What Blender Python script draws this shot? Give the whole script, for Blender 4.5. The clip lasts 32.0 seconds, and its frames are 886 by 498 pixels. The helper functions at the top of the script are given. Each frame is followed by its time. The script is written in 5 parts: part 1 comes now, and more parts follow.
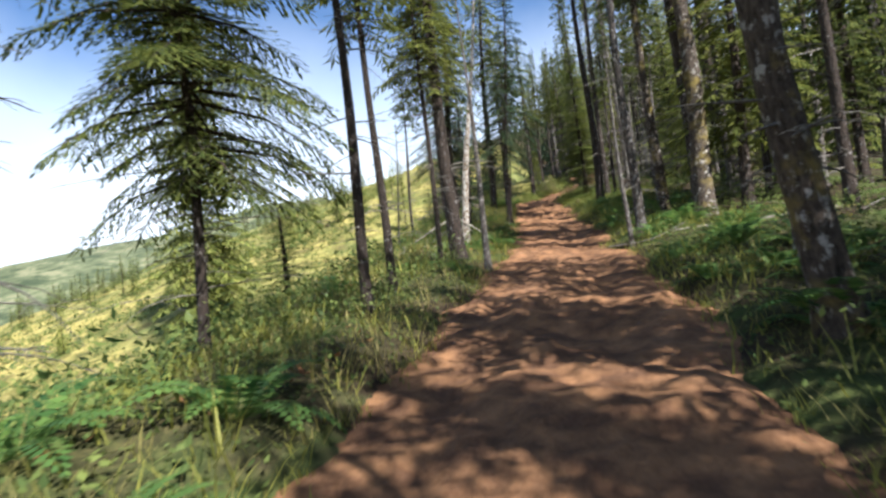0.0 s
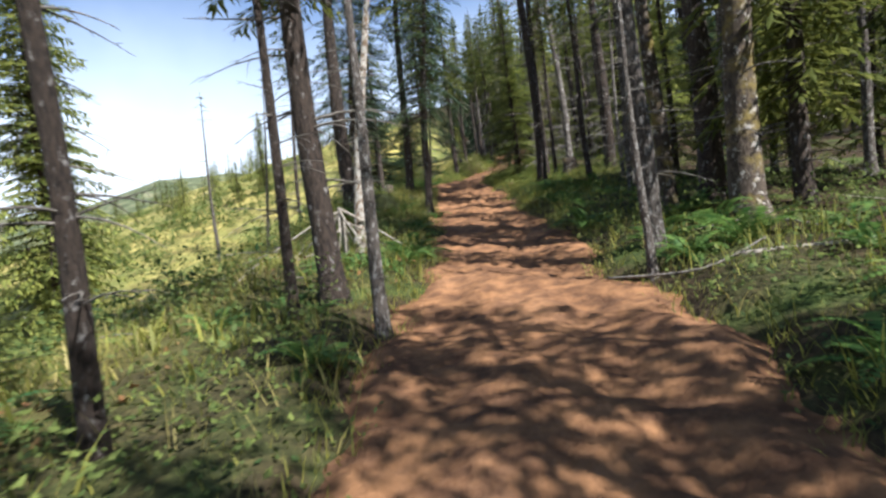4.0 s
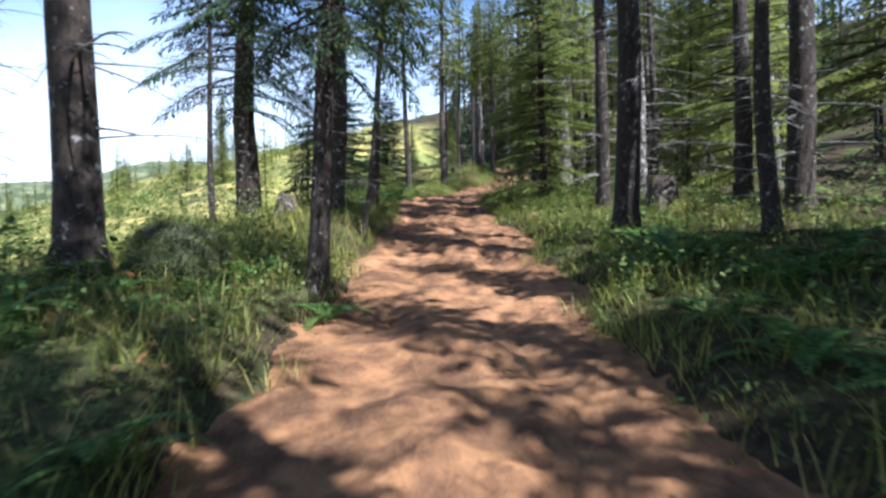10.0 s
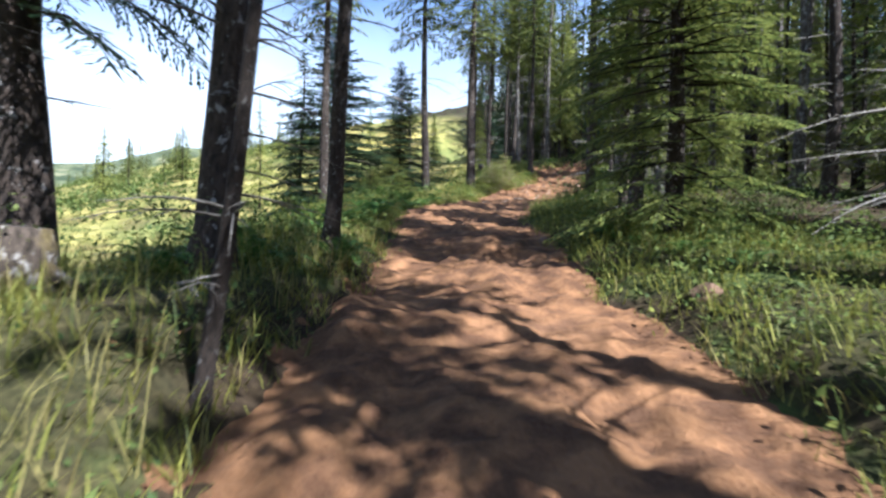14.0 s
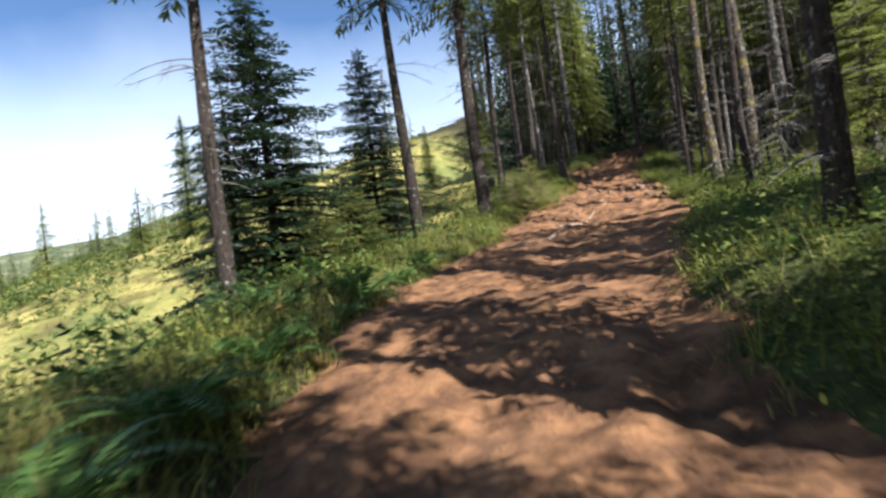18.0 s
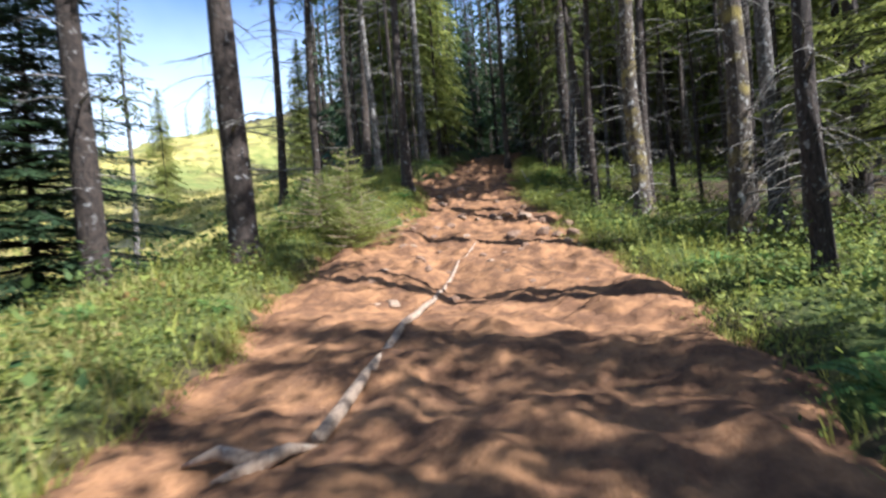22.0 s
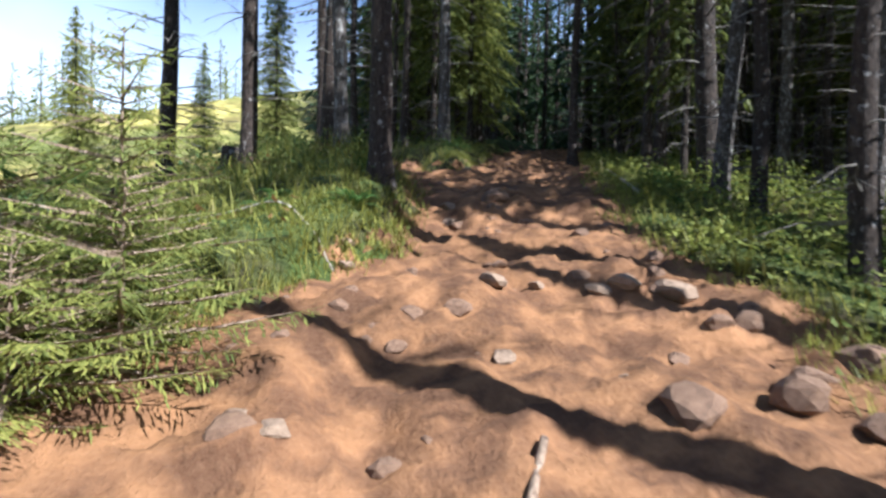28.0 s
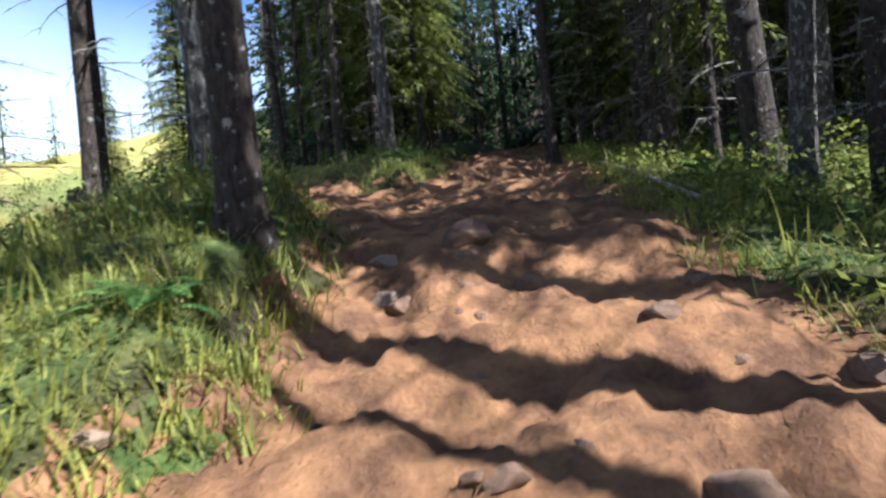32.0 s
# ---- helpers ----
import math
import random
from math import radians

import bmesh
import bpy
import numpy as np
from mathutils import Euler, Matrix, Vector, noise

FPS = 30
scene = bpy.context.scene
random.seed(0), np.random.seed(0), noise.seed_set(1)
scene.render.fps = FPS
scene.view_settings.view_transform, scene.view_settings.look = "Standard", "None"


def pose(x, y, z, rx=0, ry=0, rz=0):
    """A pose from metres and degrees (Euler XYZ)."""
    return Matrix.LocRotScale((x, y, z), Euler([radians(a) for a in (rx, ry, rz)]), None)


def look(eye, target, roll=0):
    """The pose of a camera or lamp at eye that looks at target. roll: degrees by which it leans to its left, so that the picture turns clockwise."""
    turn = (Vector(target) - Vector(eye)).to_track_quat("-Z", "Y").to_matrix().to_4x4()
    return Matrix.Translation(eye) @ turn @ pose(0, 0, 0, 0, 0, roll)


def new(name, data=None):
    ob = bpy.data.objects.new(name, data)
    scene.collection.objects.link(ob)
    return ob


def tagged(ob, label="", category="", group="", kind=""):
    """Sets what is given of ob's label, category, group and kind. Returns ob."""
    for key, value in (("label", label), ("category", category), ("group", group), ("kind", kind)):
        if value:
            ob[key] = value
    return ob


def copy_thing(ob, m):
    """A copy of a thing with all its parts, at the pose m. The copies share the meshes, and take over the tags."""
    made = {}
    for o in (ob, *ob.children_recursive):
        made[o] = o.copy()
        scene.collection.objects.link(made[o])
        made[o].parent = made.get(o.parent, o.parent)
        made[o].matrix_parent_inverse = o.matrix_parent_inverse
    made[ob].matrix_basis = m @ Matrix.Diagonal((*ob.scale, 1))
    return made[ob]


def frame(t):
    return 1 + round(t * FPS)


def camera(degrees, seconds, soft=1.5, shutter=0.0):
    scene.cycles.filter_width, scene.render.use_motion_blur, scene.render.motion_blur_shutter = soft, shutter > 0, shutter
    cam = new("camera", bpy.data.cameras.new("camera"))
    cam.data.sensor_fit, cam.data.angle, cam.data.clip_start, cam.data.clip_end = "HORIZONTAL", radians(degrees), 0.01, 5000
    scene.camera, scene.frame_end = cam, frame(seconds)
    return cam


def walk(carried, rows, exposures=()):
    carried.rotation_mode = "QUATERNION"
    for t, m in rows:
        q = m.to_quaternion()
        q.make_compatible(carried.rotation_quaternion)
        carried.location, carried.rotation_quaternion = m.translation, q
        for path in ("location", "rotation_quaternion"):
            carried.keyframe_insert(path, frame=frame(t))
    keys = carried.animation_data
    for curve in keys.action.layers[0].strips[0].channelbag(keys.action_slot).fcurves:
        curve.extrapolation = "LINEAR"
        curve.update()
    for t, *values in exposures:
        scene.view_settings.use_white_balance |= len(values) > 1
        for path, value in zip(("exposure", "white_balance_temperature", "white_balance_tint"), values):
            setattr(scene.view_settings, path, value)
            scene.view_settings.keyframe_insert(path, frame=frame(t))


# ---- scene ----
cam = camera(77.9, 32.0, soft=2.6, shutter=0.5)
EXPOSURES = [(0.0, 1.4, 6050, 10), (4.5, 1.3, 6000, 10), (8.0, 1.8, 5500, 10), (11.0, 1.6, 5400, 10), (14.0, 1.65, 5450, 10), (17.0, 1.5, 5750, 10), (19.0, 1.15, 6100, 10), (20.5, 1.35, 6000, 10), (22.0, 1.7, 5600, 10), (24.0, 1.65, 5550, 10), (27.0, 1.5, 5500, 10), (32.0, 1.7, 5500, 10)]
PATH = [
    (0, (0.0, 0.0, 1.6), (0.007, 1.999, 1.657), -6.8),
    (0.5, (0.122, 0.91, 1.737), (0.113, 2.91, 1.786), -7.2),
    (1, (0.207, 1.863, 1.87), (0.173, 3.863, 1.897), -7.8),
    (1.5, (0.296, 2.842, 1.99), (0.304, 4.842, 1.98), -7.3),
    (2, (0.341, 3.774, 2.087), (0.448, 5.771, 2.109), -5.5),
    (2.5, (0.547, 4.598, 2.165), (0.664, 6.595, 2.157), -7.7),
    (3, (0.608, 5.129, 2.235), (0.78, 7.121, 2.223), -7.9),
    (3.5, (0.758, 5.646, 2.304), (0.981, 7.634, 2.283), -7.6),
    (4, (0.896, 6.29, 2.365), (1.18, 8.269, 2.308), -6.8),
    (4.5, (1.114, 6.976, 2.435), (1.444, 8.948, 2.411), -6.1),
    (6.5, (1.956, 10.685, 2.808), (2.367, 12.642, 2.783), -2.6),
    (7, (2.211, 11.925, 2.929), (2.619, 13.883, 2.92), -1.1),
    (7.5, (2.518, 13.27, 3.067), (2.928, 15.227, 3.105), -1.4),
    (8, (2.836, 14.542, 3.213), (3.238, 16.5, 3.273), -1.7),
    (8.5, (3.119, 15.711, 3.351), (3.515, 17.671, 3.378), -1.4),
    (9, (3.342, 16.865, 3.481), (3.733, 18.826, 3.479), -1.2),
    (9.5, (3.595, 17.978, 3.607), (3.956, 19.945, 3.592), -1.0),
    (10, (3.85, 19.095, 3.736), (4.178, 21.068, 3.712), -1.1),
    (10.5, (4.06, 20.189, 3.871), (4.364, 22.165, 3.847), -0.9),
    (11, (4.235, 21.306, 4.008), (4.519, 23.286, 3.985), -0.6),
    (11.5, (4.376, 22.392, 4.149), (4.653, 24.372, 4.138), 0.3),
    (12, (4.458, 23.436, 4.291), (4.742, 25.415, 4.3), 1.5),
    (12.5, (4.541, 24.468, 4.457), (4.837, 26.446, 4.499), 3.2),
    (13, (4.693, 25.431, 4.606), (4.989, 27.408, 4.662), 3.5),
    (13.5, (4.888, 26.433, 4.742), (5.157, 28.415, 4.748), 2.6),
    (14, (5.074, 27.424, 4.865), (5.33, 29.407, 4.826), 1.2),
    (14.5, (5.318, 28.381, 5.023), (5.558, 30.367, 5.001), -0.6),
    (16.5, (6.156, 33.601, 5.783), (6.295, 35.596, 5.782), -5.1),
    (17, (6.273, 34.981, 5.98), (6.423, 36.975, 5.991), -6.9),
    (17.5, (6.436, 36.443, 6.178), (6.617, 38.435, 6.203), -7.3),
    (18, (6.695, 37.972, 6.37), (6.901, 39.961, 6.407), -7.7),
    (18.5, (6.998, 39.308, 6.562), (7.247, 41.292, 6.608), -8.3),
    (19, (7.325, 40.615, 6.761), (7.639, 42.59, 6.818), -9.1),
    (19.5, (7.717, 41.953, 6.956), (8.104, 43.914, 7.022), -9.3),
    (20, (8.129, 43.121, 7.138), (8.579, 45.067, 7.223), -9.5),
    (20.5, (8.663, 44.226, 7.307), (9.166, 46.159, 7.408), -9.5),
    (21, (9.192, 45.235, 7.464), (9.756, 47.152, 7.541), -8.7),
    (21.5, (9.61, 46.202, 7.605), (10.261, 48.093, 7.63), -6.8),
    (22, (10.037, 47.19, 7.731), (10.785, 49.045, 7.704), -4.5),
    (22.5, (10.49, 48.143, 7.841), (11.335, 49.955, 7.799), -2.9),
    (23, (10.977, 48.982, 7.941), (11.908, 50.751, 7.896), -1.9),
    (23.5, (11.559, 49.881, 8.025), (12.553, 51.616, 7.972), -1.4),
    (24, (12.065, 50.707, 8.103), (13.103, 52.415, 8.04), -1.5),
    (24.5, (12.48, 51.439, 8.172), (13.546, 53.13, 8.104), -1.9),
    (26.5, (13.574, 53.652, 8.401), (14.488, 55.431, 8.365), -4.8),
    (27, (13.753, 54.245, 8.483), (14.566, 56.072, 8.467), -5.2),
    (27.5, (13.874, 54.915, 8.575), (14.586, 56.784, 8.58), -2.9),
    (28, (13.745, 55.541, 8.651), (14.406, 57.428, 8.612), 1.2),
    (28.5, (13.741, 56.048, 8.721), (14.325, 57.96, 8.693), 4.3),
    (29, (13.788, 56.508, 8.794), (14.353, 58.426, 8.83), 6.0),
    (29.5, (13.919, 57.001, 8.873), (14.511, 58.909, 8.971), 7.3),
    (30, (14.138, 57.467, 8.957), (14.759, 59.365, 9.063), 5.6),
    (30.5, (14.426, 57.808, 9.041), (15.061, 59.703, 9.132), 1.6),
    (31, (14.687, 58.19, 9.107), (15.373, 60.068, 9.139), -1.3),
    (31.5, (14.909, 58.505, 9.159), (15.652, 60.362, 9.135), -3.5),
    (32, (15.213, 58.79, 9.21), (15.974, 60.64, 9.199), -5.5),
]
walk(cam, [(t, look(eye, target, roll)) for t, eye, target, roll in PATH], EXPOSURES)

# ---- sky and sun ----
SUN_UP, SUN_SIDE = radians(45.0), radians(38.0)   # height, and swing to the right of straight behind
to_sun = Vector((math.sin(SUN_SIDE) * math.cos(SUN_UP), -math.cos(SUN_SIDE) * math.cos(SUN_UP), math.sin(SUN_UP)))
world = bpy.data.worlds.new("world")
scene.world = world
world.use_nodes = True
wn, wl = world.node_tree.nodes, world.node_tree.links
sky = wn.new("ShaderNodeTexSky")
sky.sky_type, sky.sun_disc = "NISHITA", False
sky.sun_elevation, sky.sun_rotation = SUN_UP, math.pi - SUN_SIDE
sky.air_density, sky.dust_density, sky.ozone_density = 1.0, 0.6, 5.0
# white haze and thin cloud towards the horizon, all the way round
high_up = wn.new("ShaderNodeSeparateXYZ")
sky_at = wn.new("ShaderNodeTexCoord").outputs["Generated"]
wl.new(sky_at, high_up.inputs["Vector"])
wisps = wn.new("ShaderNodeTexNoise")
wisps.inputs["Scale"].default_value, wisps.inputs["Detail"].default_value = 2.3, 5.0
wl.new(sky_at, wisps.inputs["Vector"])
level = wn.new("ShaderNodeMath")
level.operation, level.inputs[1].default_value, level.inputs[2].default_value = "MULTIPLY_ADD", -0.22, 0.11
wl.new(wisps.outputs["Fac"], level.inputs[0])
band = wn.new("ShaderNodeMath")
band.operation = "ADD"
wl.new(level.outputs[0], band.inputs[0])
wl.new(high_up.outputs["Z"], band.inputs[1])
haze = wn.new("ShaderNodeMapRange")
haze.inputs["From Min"].default_value, haze.inputs["From Max"].default_value = 0.42, 0.15
haze.inputs["To Min"].default_value, haze.inputs["To Max"].default_value = 0.0, 0.9
wl.new(band.outputs[0], haze.inputs["Value"])
veil = wn.new("ShaderNodeMix")
veil.data_type = "RGBA"
veil.inputs[7].default_value = (8.2, 8.8, 9.4, 1)
wl.new(haze.outputs["Result"], veil.inputs[0])
wl.new(sky.outputs["Color"], veil.inputs[6])
wl.new(veil.outputs[2], wn["Background"].inputs["Color"])
wn["Background"].inputs["Strength"].default_value = 0.074
sun = new("sun", bpy.data.lights.new("sun", "SUN"))
sun.data.energy, sun.data.angle, sun.data.color = 5.0, radians(0.55), (1.0, 0.96, 0.90)
sun.matrix_world = look(to_sun * 50, (0, 0, 0))


# ---- materials ----
def material(name):
    m = bpy.data.materials.new(name)
    m.use_nodes = True
    nt = m.node_tree
    return m, nt.nodes, nt.links, nt.nodes["Principled BSDF"]


def noise_node(n, l, scale, detail=5.0, rough=0.55, coord=None, stretch=None):
    tex = n.new("ShaderNodeTexNoise")
    tex.inputs["Scale"].default_value, tex.inputs["Detail"].default_value, tex.inputs["Roughness"].default_value = scale, detail, rough
    src = n.new("ShaderNodeTexCoord").outputs["Object"] if coord is None else coord
    if stretch:
        mp = n.new("ShaderNodeMapping")
        mp.inputs["Scale"].default_value = stretch
        l.new(src, mp.inputs["Vector"])
        src = mp.outputs["Vector"]
    l.new(src, tex.inputs["Vector"])
    return tex.outputs["Fac"]


def ramp(n, l, fac, *stops):
    r = n.new("ShaderNodeValToRGB")
    r.color_ramp.elements.remove(r.color_ramp.elements[1])
    for k, (at, rgb) in enumerate(stops):
        e = r.color_ramp.elements[0] if k == 0 else r.color_ramp.elements.new(at)
        e.position, e.color = at, (*rgb, 1)
    l.new(fac, r.inputs["Fac"])
    return r.outputs["Color"]


def mixed(n, l, fac, a, b, kind="MIX"):
    m = n.new("ShaderNodeMix")
    m.data_type, m.blend_type = "RGBA", kind
    for sock, v in ((m.inputs[0], fac), (m.inputs[6], a), (m.inputs[7], b)):
        if isinstance(v, (int, float)):
            sock.default_value = v
        elif isinstance(v, tuple):
            sock.default_value = (*v, 1)
        else:
            l.new(v, sock)
    return m.outputs[2]


def bumped(n, l, bsdf, height, strength, distance):
    b = n.new("ShaderNodeBump")
    b.inputs["Strength"].default_value, b.inputs["Distance"].default_value = strength, distance
    l.new(height, b.inputs["Height"])
    l.new(b.outputs["Normal"], bsdf.inputs["Normal"])


def dirt_material():
    m, n, l, p = material("packed_dirt")
    big, mid, fine = noise_node(n, l, 0.6), noise_node(n, l, 3.2, 6), noise_node(n, l, 28, 6, 0.7)
    col = ramp(n, l, big, (0.30, (0.095, 0.043, 0.019)), (0.55, (0.20, 0.092, 0.042)), (0.75, (0.34, 0.172, 0.086)))
    col = mixed(n, l, 0.55, col, ramp(n, l, mid, (0.40, (0.045, 0.023, 0.014)), (0.62, (0.34, 0.170, 0.074))))
    col = mixed(n, l, 0.14, col, ramp(n, l, fine, (0.35, (0.05, 0.028, 0.018)), (0.65, (0.34, 0.21, 0.125))))
    l.new(col, p.inputs["Base Color"])
    p.inputs["Roughness"].default_value = 0.95
    p.inputs["Specular IOR Level"].default_value = 0.15
    bumped(n, l, p, mixed(n, l, 0.15, mid, fine), 1.0, 0.10)
    return m


def ground_material():
    m, n, l, p = material("forest_floor")
    big, mid, fine = noise_node(n, l, 0.05, 4), noise_node(n, l, 0.9, 6), noise_node(n, l, 9, 6, 0.7)
    litter = ramp(n, l, fine, (0.3, (0.018, 0.013, 0.009)), (0.55, (0.05, 0.034, 0.02)), (0.75, (0.10, 0.07, 0.04)))
    green = ramp(n, l, fine, (0.3, (0.025, 0.045, 0.012)), (0.7, (0.09, 0.125, 0.03)))
    near = mixed(n, l, ramp(n, l, mid, (0.50, (0, 0, 0)), (0.68, (1, 1, 1))), litter, green)
    open_side = ramp(n, l, mid, (0.3, (0.12, 0.12, 0.035)), (0.5, (0.33, 0.275, 0.08)), (0.7, (0.48, 0.385, 0.135)))
    open_side = mixed(n, l, ramp(n, l, big, (0.45, (0, 0, 0)), (0.62, (0.8, 0.8, 0.8))), open_side, (0.10, 0.13, 0.04))
    tuft = noise_node(n, l, 0.28, 7, 0.7)
    open_side = mixed(n, l, ramp(n, l, tuft, (0.50, (0, 0, 0)), (0.60, (0.75, 0.75, 0.75))), open_side, ramp(n, l, fine, (0.35, (0.05, 0.055, 0.02)), (0.65, (0.17, 0.12, 0.05))))
    carpet = n.new("ShaderNodeAttribute")
    carpet.attribute_name = "lush"
    moss = ramp(n, l, fine, (0.3, (0.02, 0.032, 0.01)), (0.5, (0.05, 0.068, 0.02)), (0.72, (0.155, 0.16, 0.045)))
    patchy = n.new("ShaderNodeMath")
    patchy.operation, patchy.use_clamp = "MULTIPLY", True
    l.new(carpet.outputs["Fac"], patchy.inputs[0])
    l.new(ramp(n, l, mid, (0.3, (0.35, 0.35, 0.35)), (0.5, (1, 1, 1))), patchy.inputs[1])
    near = mixed(n, l, patchy.outputs[0], near, moss)
    att = n.new("ShaderNodeAttribute")
    att.attribute_name = "clearing"
    far = n.new("ShaderNodeAttribute")
    far.attribute_name = "woods"
    col = mixed(n, l, att.outputs["Fac"], near, open_side)
    # far wooded hills; distance haze is painted in as paler tones
    col = mixed(n, l, far.outputs["Fac"], col, ramp(n, l, noise_node(n, l, 0.03, 9, 0.75), (0.40, (0.045, 0.06, 0.032)), (0.52, (0.11, 0.125, 0.065)), (0.62, (0.22, 0.21, 0.12))))
    l.new(col, p.inputs["Base Color"])
    p.inputs["Roughness"].default_value = 1.0
    p.inputs["Specular IOR Level"].default_value = 0.1
    bumped(n, l, p, fine, 0.8, 0.06)
    return m


def bark_material(name, dark, light, lichen, amount, moss=0.0):
    m, n, l, p = material(name)
    coord = n.new("ShaderNodeTexCoord").outputs["Object"]
    info = n.new("ShaderNodeObjectInfo")
    ridge = noise_node(n, l, 9, 6, 0.65, coord, (2.2, 2.2, 0.9))
    patch = noise_node(n, l, 12.0, 6, 0.66, coord, (0.9, 0.9, 0.6))
    col = ramp(n, l, ridge, (0.32, dark), (0.62, light))
    spot = ramp(n, l, patch, (1.0 - amount - 0.02, (0, 0, 0)), (1.0 - amount + 0.05, (1, 1, 1)))
    col = mixed(n, l, spot, col, mixed(n, l, ridge, lichen, tuple(0.55 * c for c in lichen)))
    if moss:
        green = noise_node(n, l, 2.1, 4, 0.6, coord)
        col = mixed(n, l, ramp(n, l, green, (0.60 - moss * 0.2, (0, 0, 0)), (0.68, (1, 1, 1))), col, (0.20, 0.15, 0.04))
    tone = n.new("ShaderNodeMapRange")
    tone.inputs["To Min"].default_value, tone.inputs["To Max"].default_value = 0.75, 1.25
    l.new(info.outputs["Random"], tone.inputs["Value"])
    scaled = n.new("ShaderNodeVectorMath")
    scaled.operation = "SCALE"
    l.new(col, scaled.inputs[0])
    l.new(tone.outputs["Result"], scaled.inputs["Scale"])
    l.new(scaled.outputs["Vector"], p.inputs["Base Color"])
    p.inputs["Roughness"].default_value = 0.9
    p.inputs["Specular IOR Level"].default_value = 0.2
    bumped(n, l, p, ridge, 1.0, 0.045)
    return m


def leaf_material(name, deep, bright, through_light=0.35, rough=0.55):
    m, n, l, p = material(name)
    geo, info = n.new("ShaderNodeNewGeometry"), n.new("ShaderNodeObjectInfo")
    add = n.new("ShaderNodeMath")
    add.operation = "ADD"
    half = n.new("ShaderNodeMath")
    half.operation, half.inputs[1].default_value = "MULTIPLY", 0.35
    l.new(info.outputs["Random"], half.inputs[0])
    part_random = n.new("ShaderNodeMath")
    part_random.operation, part_random.inputs[1].default_value = "MULTIPLY", 0.65
    l.new(geo.outputs["Random Per Island"], part_random.inputs[0])
    l.new(half.outputs[0], add.inputs[0])
    l.new(part_random.outputs[0], add.inputs[1])
    col = ramp(n, l, add.outputs[0], (0.1, deep), (0.9, bright))
    l.new(col, p.inputs["Base Color"])
    p.inputs["Roughness"].default_value = rough
    p.inputs["Specular IOR Level"].default_value = 0.2
    glow = n.new("ShaderNodeBsdfTranslucent")
    l.new(col, glow.inputs["Color"])
    mix = n.new("ShaderNodeMixShader")
    mix.inputs["Fac"].default_value = through_light
    l.new(p.outputs["BSDF"], mix.inputs[1])
    l.new(glow.outputs["BSDF"], mix.inputs[2])
    l.new(mix.outputs["Shader"], n["Material Output"].inputs["Surface"])
    return m


def stone_material(name, a, b, scale=7):
    m, n, l, p = material(name)
    mid, fine = noise_node(n, l, scale, 6), noise_node(n, l, scale * 8, 4, 0.7)
    col = mixed(n, l, 0.4, ramp(n, l, mid, (0.3, a), (0.7, b)), ramp(n, l, fine, (0.3, tuple(0.6 * c for c in a)), (0.7, b)))
    l.new(col, p.inputs["Base Color"])
    p.inputs["Roughness"].default_value = 0.9
    bumped(n, l, p, mixed(n, l, 0.5, mid, fine), 0.6, 0.03)
    return m


DIRT, FLOOR = dirt_material(), ground_material()
BARK = bark_material("dark_bark", (0.012, 0.010, 0.009), (0.058, 0.042, 0.032), (0.30, 0.28, 0.26), 0.39)
BARK_PALE = bark_material("pale_lichen_bark", (0.025, 0.021, 0.018), (0.12, 0.10, 0.085), (0.36, 0.34, 0.31), 0.44)
BARK_MOSS = bark_material("mossy_bark", (0.018, 0.014, 0.010), (0.085, 0.064, 0.048), (0.38, 0.35, 0.31), 0.42, 0.5)
TWIG = bark_material("dead_twig", (0.065, 0.057, 0.048), (0.23, 0.205, 0.175), (0.36, 0.34, 0.31), 0.4)
DEADWOOD = bark_material("bleached_wood", (0.16, 0.135, 0.105), (0.38, 0.335, 0.28), (0.55, 0.51, 0.45), 0.4)
PEELED = bark_material("peeling_bark", (0.085, 0.055, 0.035), (0.27, 0.19, 0.125), (0.60, 0.55, 0.48), 0.52)
TANWOOD = bark_material("dirty_wood", (0.15, 0.10, 0.07), (0.34, 0.245, 0.17), (0.48, 0.38, 0.28), 0.42)
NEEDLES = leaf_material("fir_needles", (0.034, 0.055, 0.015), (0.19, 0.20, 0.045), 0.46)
# dark fir green that also carries painted shade for boughs and forest
NEEDLES_DARK_SHADED = leaf_material("dark_shaded_fir_needles", (0.013, 0.030, 0.015), (0.055, 0.085, 0.034), 0.30)
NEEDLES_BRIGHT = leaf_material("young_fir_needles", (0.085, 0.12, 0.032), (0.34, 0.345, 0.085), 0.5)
GRASS = leaf_material("green_grass", (0.055, 0.078, 0.017), (0.36, 0.34, 0.07), 0.42)
DRY_GRASS = leaf_material("dry_grass", (0.19, 0.165, 0.05), (0.42, 0.35, 0.125), 0.38)
FERN = leaf_material("fern_green", (0.035, 0.09, 0.024), (0.15, 0.24, 0.055), 0.40)
SALAL = leaf_material("shrub_leaf", (0.032, 0.065, 0.02), (0.17, 0.205, 0.05), 0.36, 0.65)
GROUND_LEAF = leaf_material("low_plants", (0.045, 0.078, 0.016), (0.27, 0.285, 0.06), 0.4, 0.65)
BRACKEN = leaf_material("rusty_bracken", (0.16, 0.075, 0.03), (0.36, 0.20, 0.08), 0.3)
STONE = stone_material("brown_stone", (0.10, 0.056, 0.033), (0.25, 0.145, 0.085))
STONE_PALE = stone_material("pale_stone", (0.17, 0.11, 0.068), (0.34, 0.235, 0.155))
MOSS_STONE = stone_material("mossy_stone", (0.010, 0.013, 0.006), (0.055, 0.06, 0.022), 5)


